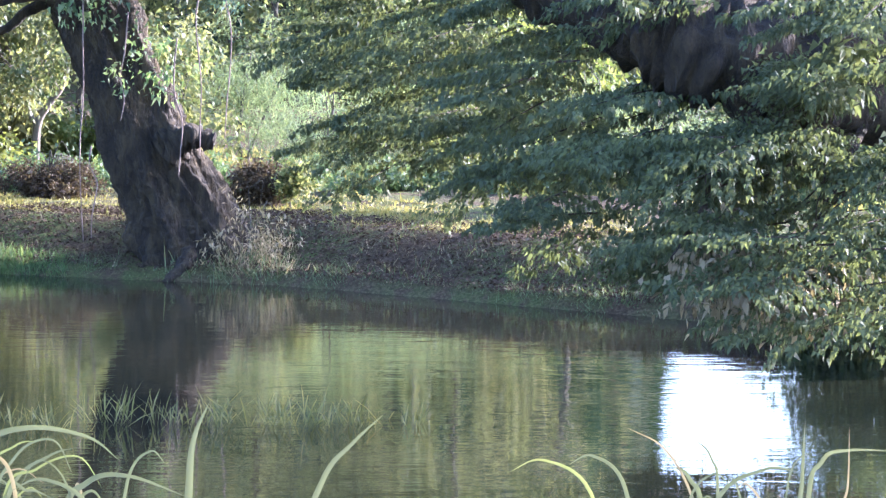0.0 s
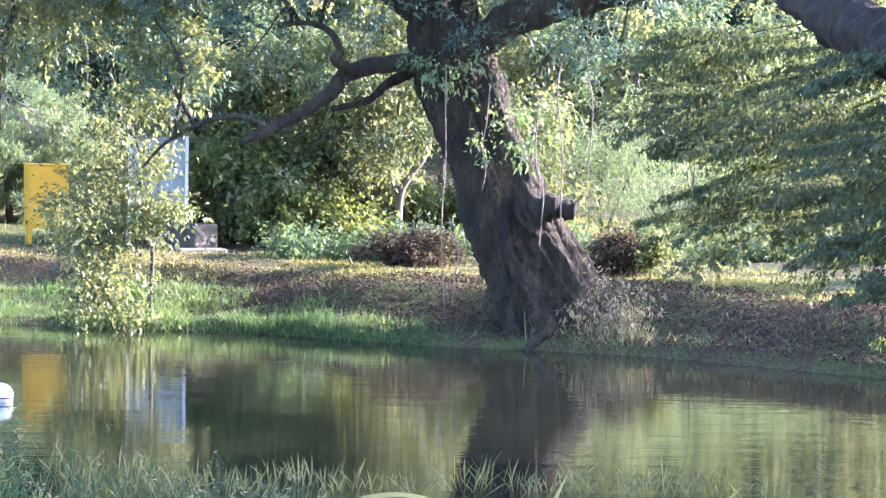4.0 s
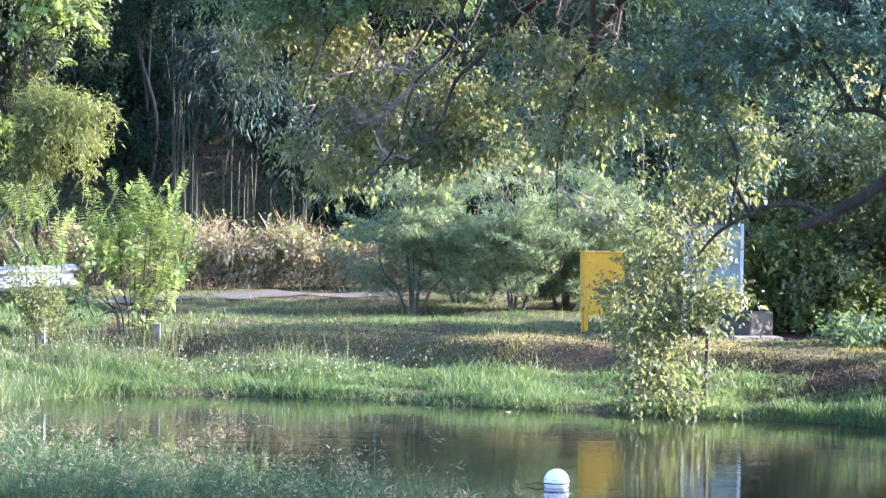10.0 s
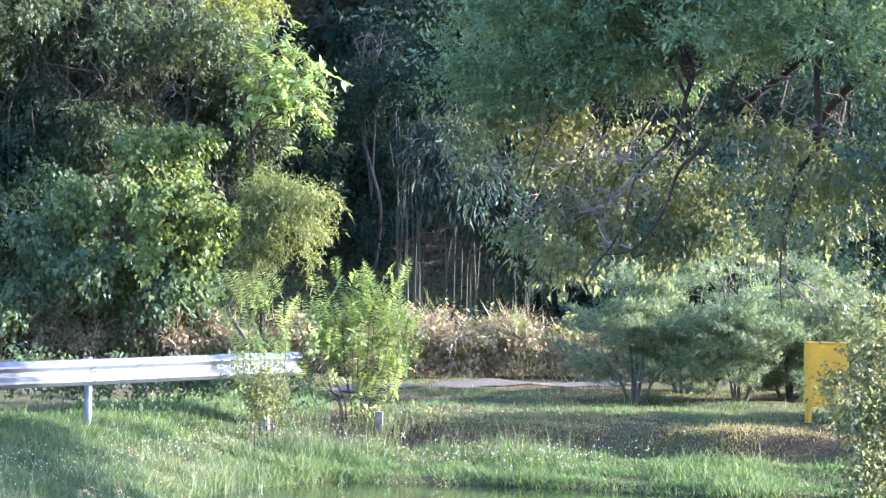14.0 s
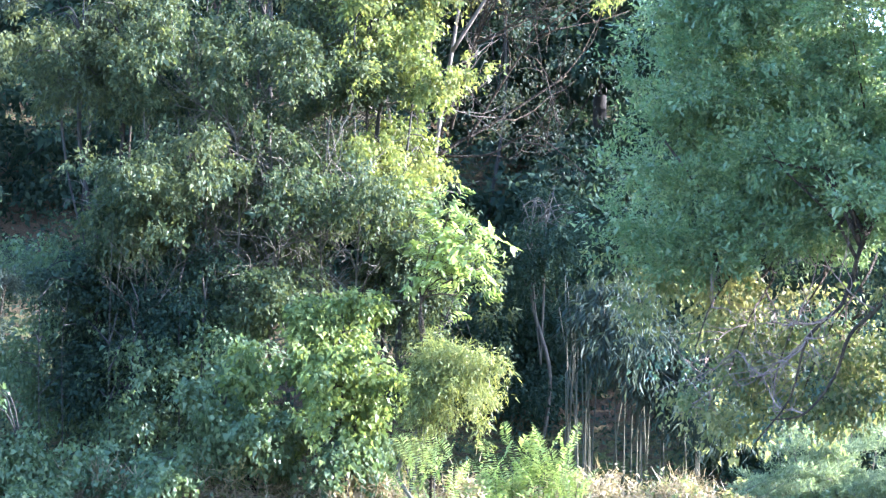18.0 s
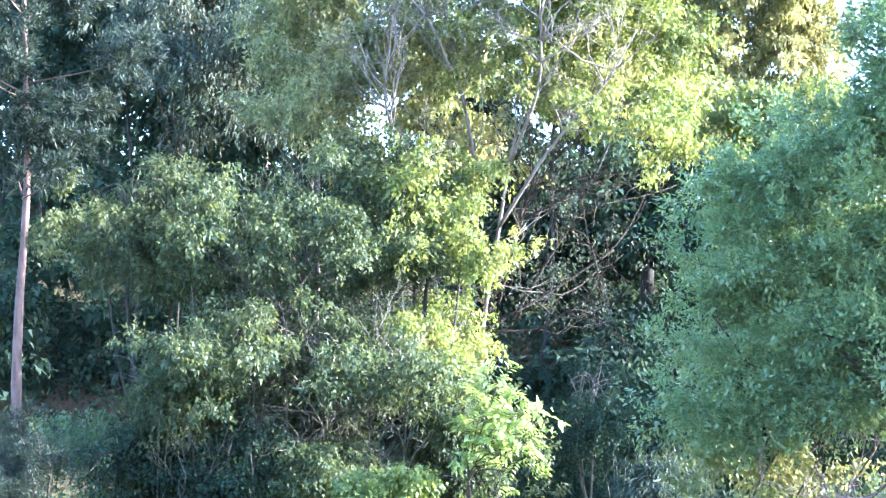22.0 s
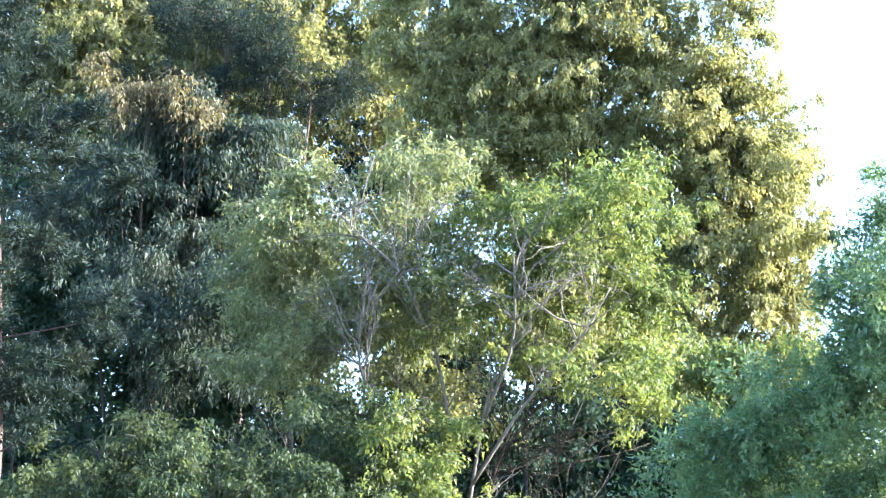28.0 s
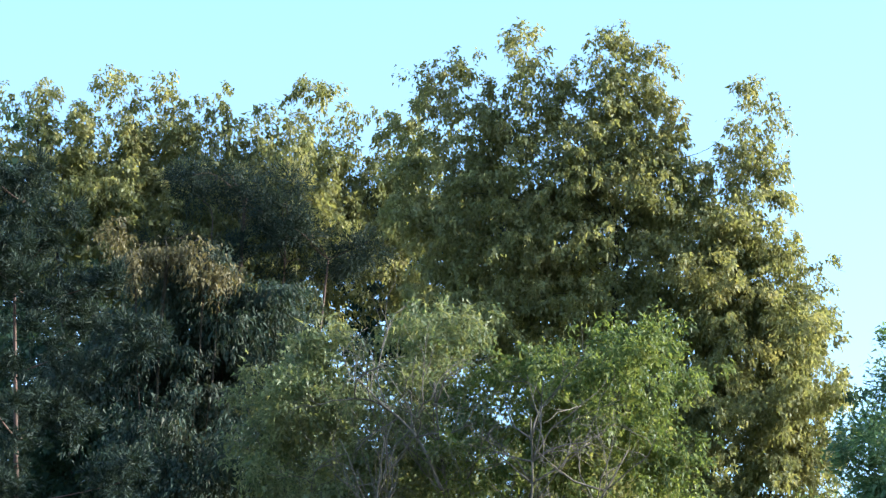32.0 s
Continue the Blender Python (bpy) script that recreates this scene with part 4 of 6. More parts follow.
# Feathery bushes in front of the track: open, layered sprays on several leaning stems.
def feathery_bush(seed, b, d, r, w, h):
    ob = thing("feathery_bush", on_ground(b, d), "grey-green feathery bush with layered sprays on dark stems", "shrub", "feathery bushes")
    rb = random.Random(seed)
    crowns = [(b + w * x, r + h * y) for x, y in ((-0.8, -0.1), (-0.3, 0.6), (0.3, 0.95), (0.85, 0.1), (0.1, -0.2))]
    for tb, tr in crowns:
        tb, tr = tb + rb.uniform(-0.25, 0.25), tr + rb.uniform(-0.2, 0.2)
        limb("stem", [on_ground(b + 0.12 * (tb - b), d, -0.1), on_ground(b + rb.uniform(0.1, 0.6) * (tb - b), d, 0.4), sight(b + rb.uniform(0.4, 0.9) * (tb - b), tr - 0.6 * h, d), sight(tb, tr, d)], rb.uniform(0.022, 0.04), 0.008, M_BARK_GREY, ob, seg=6)
    fans = []
    for k in range(70):
        tb, tr = crowns[k % 5]
        q = rb.random()
        fans.append((sight(tb + rb.uniform(-0.5, 0.5) * (0.5 + 0.8 * q), tr - (1.15 * h + 0.3 * (tr - r)) * q ** 1.3 + 0.1, d + rb.uniform(-0.7, 0.7)), rb.uniform(0.45, 1.0)))
    leaves, ribs = spray_fans(seed, fans, 11, 34, (0.1, 0.017), -0.2, 3.14, 0.5, 0.008)
    tagged(part("spray_twig", mesh_of("spray_twig", *ribs, M_BARK_GREY), ob), kind="stuff")
    part("crown", quads("crown", leaves, M_FEATHER), ob)


for k, place in enumerate([(6.95, 53, -1.0, 0.75, 1.0), (6.1, 55.5, -0.7, 0.8, 1.1), (5.1, 53, -0.85, 0.9, 1.15), (4.2, 54, -1.0, 0.8, 1.1), (3.2, 54, -1.0, 0.8, 1.0)]):
    feathery_bush(80 + k, *place)


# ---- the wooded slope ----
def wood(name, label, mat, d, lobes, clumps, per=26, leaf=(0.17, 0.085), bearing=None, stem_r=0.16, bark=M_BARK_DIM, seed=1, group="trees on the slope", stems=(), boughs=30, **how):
    b = bearing if bearing is not None else lobes[0][0]
    lb = [lobe(q[0], q[1], q[4] if len(q) > 4 else d, q[2], q[3]) for q in lobes]
    top = sight(lobes[0][0], lobes[0][1], d)
    foot = on_ground(b, d, -0.3)
    st = list(stems) or [("trunk", [foot, foot.lerp(top, 0.4) + Vector((0.2, 0, 0)), foot.lerp(top, 0.75) - Vector((0.2, 0, 0)), top], stem_r, 0.05)]
    for q in lobes[1:4]:
        if not stems:
            st.append(("limb", [foot.lerp(top, 0.45), foot.lerp(sight(q[0], q[1], d), 0.75), sight(q[0], q[1], d)], stem_r * 0.45, 0.03))
    clumps, per, leaf = int(clumps * 1.15), int(per * 1.15), (leaf[0] * 0.84, leaf[1] * 0.84)
    how = {"three": True, "airy": 1.15, "tuft": 0.5, "ragged": 0.8, **how}
    return plant(name, on_ground(b, d), label, "tree", mat, lb, clumps, per, leaf, group, st, bark, seed, boughs, 0.02, **how)


def mass(seed, b, r, w, h, n, size=0.5, d=0.0):
    """Scattered boughs that fill an oval of the slope: bearing, rise, half width and half height in degrees."""
    rg = random.Random(seed)
    out = [(b, r, 0.45 * w, 0.4 * h)]
    for _ in range(n):
        a, q, s = rg.uniform(0, 6.283), rg.random() ** 0.5, size * rg.uniform(0.55, 1.5)
        out.append((b + w * q * math.cos(a), r + h * q * math.sin(a), s * 1.15, s * 0.75) + ((d + rg.uniform(-1.6, 1.6),) if d else ()))
    return out


def spires(seed, tops, fall=7):
    """Upright plumes of an oak's crown: bearing and rise of each tip and its half width in degrees."""
    rg = random.Random(seed)
    out = []
    for b, r, w in tops:
        for j in range(fall):
            k = w * (0.8 + 0.24 * j)
            out.append((b + rg.uniform(-0.16, 0.16) * (j > 0), r - 0.04 - 0.46 * j, k, 0.34))
            if j > 1:
                out.append((b + rg.choice((-1, 1)) * k * rg.uniform(0.7, 1.2), r - 0.1 - 0.46 * j, k * 0.45, 0.24))
    return out


OAK = dict(droop=0.75, stiff=0.6, spread=0.32, airy=0.42, ragged=0.25, tuft=0.42)
wood("oak_tree", "tall golden-green oak on the ridge with upright plumes", M_OAK, 82,
     [(11.2, 14.4, 1.4, 1.2), (8.8, 13.0, 0.9, 1.2), (9.6, 9.4, 1.5, 1.6), (8.2, 10.4, 0.7, 1.2)]
     + spires(1, [(14.7, 17.2, 0.35), (14.06, 17.5, 0.35), (12.99, 18.0, 0.4), (12.3, 17.1, 0.4), (11.43, 17.9, 0.48), (10.75, 17.75, 0.45), (10.3, 16.9, 0.3), (8.77, 16.9, 0.36),
                  (13.6, 16.6, 0.5), (11.9, 15.8, 0.6), (9.6, 15.4, 0.6), (14.2, 14.9, 0.5), (12.8, 14.4, 0.5), (10.6, 14.2, 0.6), (8.3, 14.2, 0.45), (9.2, 13.2, 0.6), (8.1, 12.2, 0.4), (10.9, 12.6, 0.5)])
     + [(8.04, 15.6, 0.24, 0.22), (8.3, 15.2, 0.2, 0.2), (7.6, 13.7, 0.35, 0.4), (7.4, 12.6, 0.35, 0.4), (7.3, 11.6, 0.35, 0.5), (7.5, 10.4, 0.5, 0.6), (7.6, 9.2, 0.6, 0.7), (7.4, 8.2, 0.6, 0.7), (8.2, 8.4, 0.7, 0.7)]
     + mass(2, 9.2, 11.4, 1.5, 2.6, 16, 0.5, 82) + mass(43, 8.7, 12.8, 1.1, 2.4, 14, 0.42, 81) + mass(3, 13.2, 13.2, 1.8, 1.0, 10, 0.5, 82),
     6800, 31, (0.185, 0.08), 10.8, 0.2, M_BARK_DIM, 101, boughs=80, **OAK)
wood("broadleaf_tree", "sunlit lime green tree with many thin stems", M_LIME, 66,
     mass(4, 11.9, 10.9, 2.2, 1.9, 26, 0.62, 66) + mass(5, 10.6, 9.2, 1.1, 1.3, 10, 0.5, 65.5),
     1250, 24, (0.17, 0.07), 13.6, 0.08, M_BARK_PALE, 102, fork=1.6, boughs=30, droop=0.4, spread=0.3, airy=2.4, tuft=0.28,
     stems=[("trunk", stem_to((13.8, 2.6, 66), (13.8, 4.7, 66), (13.5, 6.8, 66), (13.2, 8.5, 66), (12.4, 10.6, 66)), 0.07, 0.02),
            ("limb", stem_to((13.5, 6.8, 65), (12.6, 8.2, 64.4), (11.6, 9.4, 63.8), (11.0, 10.4, 63.6)), 0.045, 0.015),
            ("limb", stem_to((13.3, 8.0, 65), (12.8, 9.4, 64.0), (12.8, 11.0, 63.6)), 0.045, 0.015)])
wood("broadleaf_tree", "grey-green tree with pale forking branches", M_GREYGREEN, 67,
     mass(6, 15.8, 10.9, 2.2, 1.9, 26, 0.62, 67) + mass(7, 17.2, 8.9, 1.5, 1.3, 12, 0.55, 66.5) + mass(26, 14.4, 10.4, 0.9, 1.0, 6, 0.5, 67) + [(14.6, 12.7, 0.6, 0.4)],
     1700, 24, (0.17, 0.065), 15.4, 0.08, M_BARK_PALE, 112, fork=1.8, boughs=54, droop=0.4, spread=0.3, airy=1.9, tuft=0.3,
     stems=[("trunk", stem_to((14.0, 2.6, 66), (14.1, 5.0, 66), (13.9, 7.5, 66), (14.4, 10.0, 65.2), (14.6, 11.6, 65)), 0.07, 0.02),
            ("limb", stem_to((14.1, 3.0, 66), (14.6, 5.5, 66), (15.0, 7.7, 66), (16.0, 10.0, 65)), 0.05, 0.015),
            ("limb", stem_to((16.9, 2.0, 67), (16.8, 5.0, 67), (16.8, 7.2, 67), (16.9, 9.6, 66)), 0.05, 0.015),
            ("limb", stem_to((14.4, 9.6, 64.8), (14.9, 10.6, 64.4), (15.6, 11.2, 64.4), (16.2, 11.3, 64.4)), 0.04, 0.015),
            ("limb", stem_to((14.9, 7.6, 65), (15.6, 8.9, 64.6), (15.5, 10.6, 64.4)), 0.04, 0.015)])
wood("broadleaf_tree", "yellow-tipped tree below the taller crowns", M_LIME, 63.5,
     mass(8, 14.6, 6.9, 1.0, 1.25, 12, 0.5, 63.5) + mass(9, 14.6, 4.9, 0.7, 0.8, 7, 0.45, 63.5),
     720, 24, (0.15, 0.07), 15.0, 0.04, M_BARK_DIM, 103, boughs=40, droop=0.4, spread=0.3, airy=2.0, tuft=0.26)
wood("broadleaf_tree", "olive green tree leaning out of the dark wood", M_SPRAY, 64,
     mass(10, 20.2, 6.9, 1.3, 1.0, 9, 0.6, 64), 460, 24, (0.15, 0.07), 19.6, 0.04, M_BARK_DIM, 117, boughs=30, droop=0.5, spread=0.3, airy=2.0, tuft=0.26)
wood("broadleaf_tree", "green tree with shaded thin boughs", M_TEAL, 64.5,
     mass(11, 17.0, 6.2, 2.1, 1.6, 20, 0.7, 63.2) + mass(27, 15.6, 7.8, 0.9, 0.8, 6, 0.6, 65),
     1250, 24, (0.15, 0.065), 17.2, 0.04, M_BARK_GREY, 104, fork=1.7, boughs=64, droop=0.45, spread=0.3, airy=2.4, tuft=0.26)
wood("broadleaf_tree", "dark green tree in the shade below", M_TEAL, 65,
     mass(12, 17.0, 3.6, 2.7, 1.6, 26, 0.75, 62.4),
     1750, 24, (0.15, 0.065), 17.0, 0.04, M_BARK_GREY, 113, fork=1.6, boughs=60, droop=0.5, spread=0.3, airy=2.2, tuft=0.26,
     stems=[("stem", stem_to((17.0 + u, -1.0, 62.6), (17.0 + u + v, 1.6, 62.6), (17.0 + u + 0.5 * v, 3.6, 62.4), (17.0 + u + 1.6 * v, 5.6, 62.2)), 0.035, 0.012) for u, v in ((-1.9, 0.1), (-1.1, -0.12), (-0.4, 0.15), (0.3, 0.05), (1.0, -0.15), (1.9, 0.12))])
wood("broadleaf_tree", "shrubby tree with small leaves toned dark for shade", M_DARK, 66,
     mass(13, 11.8, 3.3, 1.1, 0.8, 9, 0.36, 66), 420, 24, (0.12, 0.05), 11.8, 0.04, M_BARK_GREY, 118, boughs=40, droop=0.3, spread=0.3)
wood("broadleaf_tree", "dark green bushy tree hiding the foot of the taller stems", M_TEAL, 62.5,
     mass(30, 14.2, 2.4, 1.2, 1.5, 16, 0.55, 62.5), 760, 24, (0.14, 0.065), 14.4, 0.04, M_BARK_DIM, 148, boughs=40, droop=0.5, spread=0.3, airy=2.0, tuft=0.26)
wood("chestnut_tree", "broad dark tree with a few browning leaf tips", M_BROWN, 76,
     mass(14, 19.0, 11.6, 2.1, 1.9, 24, 0.6, 76) + mass(15, 17.4, 12.9, 1.0, 0.7, 5, 0.5, 76) + mass(44, 18.8, 9.6, 1.7, 1.3, 14, 0.5, 73),
     2700, 28, (0.22, 0.06), 19.2, 0.045, M_BARK, 105, droop=0.9, spread=0.45, airy=0.8)
wood("chestnut_tree", "brown-tipped crown above the darker boughs", M_TIPS, 74,
     [(19.6, 13.9, 0.7, 0.22), (20.2, 13.6, 0.4, 0.2), (18.9, 13.6, 0.4, 0.16), (18.6, 13.4, 0.3, 0.15)], 150, 20, (0.2, 0.06), 19.4, 0.02, M_BARK, 119, droop=0.9, spread=0.4, boughs=10)
wood("oak_tree", "golden oak crown at the ridge", M_OAK, 90,
     [(20.8, 14.8, 1.4, 1.0)] + spires(2, [(22.0, 16.7, 0.45), (20.69, 17.0, 0.4), (19.68, 17.05, 0.36), (22.9, 16.4, 0.5), (21.3, 16.3, 0.5), (20.1, 16.0, 0.5), (19.2, 16.3, 0.4)]) + mass(41, 20.9, 15.2, 2.2, 0.7, 12, 0.5, 90),
     2300, 28, (0.2, 0.085), 20.8, 0.13, M_BARK_DIM, 106, boughs=0, **OAK)
wood("oak_tree", "olive green oak crown at the ridge", M_OAK, 90,
     [(17.0, 14.4, 1.4, 1.0)] + spires(3, [(18.6, 16.6, 0.3), (17.96, 16.4, 0.4), (17.06, 16.9, 0.45), (16.09, 16.7, 0.45), (15.39, 16.3, 0.45), (16.6, 15.9, 0.5), (14.8, 15.9, 0.5), (17.5, 15.9, 0.5), (18.3, 15.8, 0.5)]) + mass(42, 16.9, 15.0, 2.4, 0.7, 12, 0.5, 90),
     2300, 28, (0.2, 0.085), 17.0, 0.13, M_BARK_DIM, 107, boughs=0, **OAK)
wood("pine_tree", "dark pine between the oak crowns", M_NEEDLE, 85,
     [(18.2, 14.8, 1.0, 0.5), (17.4, 14.3, 0.9, 0.35), (18.8, 14.0, 1.1, 0.35), (16.6, 13.8, 0.8, 0.4), (19.2, 15.2, 0.6, 0.3)],
     800, 36, (0.2, 0.03), 17.8, 0.12, M_BARK_PINE, 108, group="pines on the slope", droop=-0.1, stiff=1.1, spread=0.4)


def tall_pine():
    """The red-barked pine: a bent trunk, short boughs and flat cushions of needles."""
    rg = random.Random(5)
    stems = [("trunk", stem_to((21.7, -2.4, 62), (21.75, 0.2, 62), (21.95, 2.3, 62), (22.18, 3.3, 62), (22.2, 5.0, 62), (22.12, 7.2, 62), (22.2, 9.5, 62), (22.4, 13.0, 62)), 0.17, 0.03)]
    lobes = []
    for k in range(44):
        r = rg.uniform(8.4, 15.2) if k > 4 else rg.uniform(6.6, 8.4)
        b = 22.1 + rg.uniform(-1.0, 0.8) * (1.9 if k > 4 else 0.7) * (1.0 if r < 13 else 0.7)
        dd = 62 + rg.uniform(-1.6, 1.2)
        lobes.append((b, r, rg.uniform(0.4, 0.85), rg.uniform(0.14, 0.28), dd))
        if k % 3 == 0:
            stems.append(("limb", stem_to((22.2, r - 0.5, 62), (22.2 + (b - 22.2) * 0.5, r - 0.3, (62 + dd) / 2), (b, r - 0.05, dd)), 0.022, 0.008))
    lobes += [(22.15 + rg.uniform(-0.6, 0.5), 8.9 + 0.7 * k, rg.uniform(0.5, 0.8), rg.uniform(0.14, 0.22), 60.5) for k in range(9)]
    wood("pine_tree", "tall red-barked pine with tufted dark needles", M_NEEDLE, 62, lobes, 2300, 32, (0.18, 0.032), 22.1, 0.17, M_BARK_PINE, 109, group="pines on the slope",
         stems=stems, boughs=0, droop=-0.3, stiff=1.3, spread=0.16, shell=0.9, airy=1.0, tuft=0.3, ragged=0.5)
    wood("pine_tree", "young pine with soft green needles at the foot of the slope", M_NEEDLE, 60, mass(16, 22.2, 1.9, 1.0, 1.2, 12, 0.35, 60), 620, 36, (0.15, 0.02), 22.2, 0.016, M_BARK, 110,
         group="pines on the slope", boughs=10, droop=-0.2, stiff=1.2, spread=0.18, shell=0.9, tuft=0.3)


tall_pine()
wood("oak_tree", "olive oak behind the lime green tree", M_OAK, 76,
     mass(17, 12.2, 10.2, 1.3, 1.0, 10, 0.5, 76) + mass(18, 17.0, 10.4, 1.0, 0.9, 7, 0.5, 76) + mass(31, 14.7, 9.9, 1.6, 0.6, 9, 0.34, 76) + mass(32, 14.6, 7.9, 1.6, 0.5, 9, 0.32, 76) + mass(33, 15.0, 8.8, 1.8, 0.8, 9, 0.22, 76),
     1300, 26, (0.2, 0.085), 13.0, 0.045, M_BARK_DIM, 114, droop=0.6, spread=0.4, airy=0.7)
wood("broadleaf_tree", "sunlit lime green sapling at the edge of the wood", M_LIME, 72,
     mass(19, 8.5, 8.3, 1.3, 1.4, 10, 0.5, 72),
     700, 26, (0.17, 0.075), 8.8, 0.04, M_BARK_DIM, 115, droop=0.5, spread=0.35, airy=0.8)
wood("pine_tree", "dark pine on the ridge", M_NEEDLE, 93,
     [(20.2, 14.2, 1.0, 0.7), (19.0, 14.8, 0.8, 0.7), (22.0, 14.0, 1.0, 0.7), (16.4, 14.6, 0.9, 0.6), (15.0, 14.2, 0.9, 0.8), (18.0, 15.2, 0.6, 0.5), (13.4, 14.6, 0.9, 0.9)],
     900, 28, (0.28, 0.06), 19.0, 0.06, M_BARK_PINE, 116, group="pines on the slope", droop=-0.1, stiff=1.1, spread=0.3, boughs=0, airy=0.7)
# The dim trees further up the slope. Added hidden ones block the low sun.
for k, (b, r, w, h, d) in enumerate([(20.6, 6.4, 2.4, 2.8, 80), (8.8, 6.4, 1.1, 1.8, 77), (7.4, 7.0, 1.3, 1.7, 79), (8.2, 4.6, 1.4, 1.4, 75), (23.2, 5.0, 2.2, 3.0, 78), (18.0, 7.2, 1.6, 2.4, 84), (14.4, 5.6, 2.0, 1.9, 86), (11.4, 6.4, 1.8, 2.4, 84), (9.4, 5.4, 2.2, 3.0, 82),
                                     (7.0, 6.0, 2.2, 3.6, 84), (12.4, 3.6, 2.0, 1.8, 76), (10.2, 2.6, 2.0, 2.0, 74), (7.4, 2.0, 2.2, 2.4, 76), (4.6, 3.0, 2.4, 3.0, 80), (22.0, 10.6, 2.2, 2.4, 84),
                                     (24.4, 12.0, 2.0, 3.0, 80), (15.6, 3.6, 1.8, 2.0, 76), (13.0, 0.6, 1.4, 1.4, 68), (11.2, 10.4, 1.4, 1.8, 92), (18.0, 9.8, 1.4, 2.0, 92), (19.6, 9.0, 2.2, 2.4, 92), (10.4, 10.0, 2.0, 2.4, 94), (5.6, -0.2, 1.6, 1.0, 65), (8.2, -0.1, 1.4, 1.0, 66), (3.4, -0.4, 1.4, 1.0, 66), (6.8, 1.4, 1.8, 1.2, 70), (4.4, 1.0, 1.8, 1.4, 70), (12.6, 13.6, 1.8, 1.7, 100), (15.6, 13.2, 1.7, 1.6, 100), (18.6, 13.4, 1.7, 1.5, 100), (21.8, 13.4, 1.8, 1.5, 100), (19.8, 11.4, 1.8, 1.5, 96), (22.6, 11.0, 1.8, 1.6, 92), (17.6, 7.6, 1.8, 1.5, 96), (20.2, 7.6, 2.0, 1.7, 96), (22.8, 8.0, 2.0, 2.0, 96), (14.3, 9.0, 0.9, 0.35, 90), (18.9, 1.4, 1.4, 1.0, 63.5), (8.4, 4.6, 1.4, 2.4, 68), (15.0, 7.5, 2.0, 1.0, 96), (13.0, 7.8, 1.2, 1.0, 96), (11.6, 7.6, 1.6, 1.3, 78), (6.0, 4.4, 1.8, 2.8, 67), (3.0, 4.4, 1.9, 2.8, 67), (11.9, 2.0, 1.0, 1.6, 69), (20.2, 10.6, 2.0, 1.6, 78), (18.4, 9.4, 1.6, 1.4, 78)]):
    wood("shade_tree", "green tree deep in the wood, leaves toned dark for shade", M_DARK, d, [(b, r, w, h), (b + w * 0.5, r - h * 0.5, w * 0.6, h * 0.6), (b - w * 0.5, r - h * 0.5, w * 0.6, h * 0.6)],
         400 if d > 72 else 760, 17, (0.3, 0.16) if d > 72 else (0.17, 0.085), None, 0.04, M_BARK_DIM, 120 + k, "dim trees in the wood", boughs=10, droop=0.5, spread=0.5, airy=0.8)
# Low growth at the foot of the slope.
wood("bare_tree", "half-bare tree with grey tangled twigs", M_BROWN, 68, [(11.8, 6.2, 1.4, 1.2), (11.2, 5.2, 1.0, 0.6), (12.6, 7.6, 1.0, 0.9)], 130, 14, (0.12, 0.05), 13.8, 0.1, M_BARK, 140, fork=1.9,
     stems=[("trunk", stem_to((13.95, 3.4, 67), (13.9, 4.7, 67), (12.6, 5.6, 67), (11.4, 6.4, 67)), 0.06, 0.025), ("limb", stem_to((13.9, 4.6, 67), (13.3, 6.4, 67), (13.0, 7.3, 67), (12.6, 8.4, 67)), 0.055, 0.025),
            ("limb", stem_to((13.6, 4.9, 67), (12.8, 4.95, 67), (12.0, 5.3, 67), (11.0, 4.6, 67)), 0.03, 0.012), ("limb", stem_to((13.5, 5.4, 67), (12.9, 7.4, 66.6), (12.0, 8.6, 66.4)), 0.04, 0.015), ("limb", stem_to((13.2, 5.2, 67), (12.2, 6.8, 66.6), (11.2, 7.8, 66.4)), 0.035, 0.012)], boughs=36, spread=0.4)
sumac = thing("sumac_tree", on_ground(13.8, 59), "light green sumac with long feathered leaves", "tree", "trees on the slope")
shoots = []
for tip in [(13.5, 3.9), (13.2, 3.4), (13.8, 3.5), (12.9, 2.9), (13.4, 2.9), (14.0, 3.0), (13.1, 2.4), (13.7, 2.5)]:
    shoots.append(sight(*tip, 59))
    limb("stem", [on_ground(13.8, 59, -0.1), station(13.75, 59, 3.4), sight(14.0, 2.2, 59), sight(*tip, 59)], 0.03, 0.012, M_BARK, sumac, seg=6)
part("crown", quads("crown", np.concatenate([fronds(141, shoots, 90, 0.66, (0.19, 0.07), 0.9, 8), foliage(149, [lobe(13.4, 3.2, 58.8, 0.5, 0.6), lobe(13.9, 2.8, 58.8, 0.4, 0.4), lobe(12.9, 2.7, 58.8, 0.35, 0.4)], 16, 14, (0.17, 0.08), 0.3, 0.6)]), M_SUMAC), sumac)
wood("creeper_mound", "shrub smothered in bright creeper leaves", M_CREEPER, 59, mass(20, 15.4, 0.5, 0.8, 1.3, 12, 0.3, 59) + [(16.0, 1.9, 0.35, 0.35), (15.2, 2.1, 0.3, 0.3), (17.2, 1.0, 0.25, 0.45)], 460, 22, (0.16, 0.1), 15.5, 0.04, M_BARK_DIM, 142, droop=0.7, spread=0.3)
wood("creeper_mound", "shrub smothered in green creeper leaves", M_KUDZU, 60, mass(21, 17.0, -0.2, 1.2, 1.1, 14, 0.34, 60) + mass(22, 15.2, -0.6, 0.9, 0.7, 6, 0.3, 59.5), 760, 22, (0.16, 0.1), 17.2, 0.04, M_BARK_DIM, 143, droop=0.7, spread=0.3)
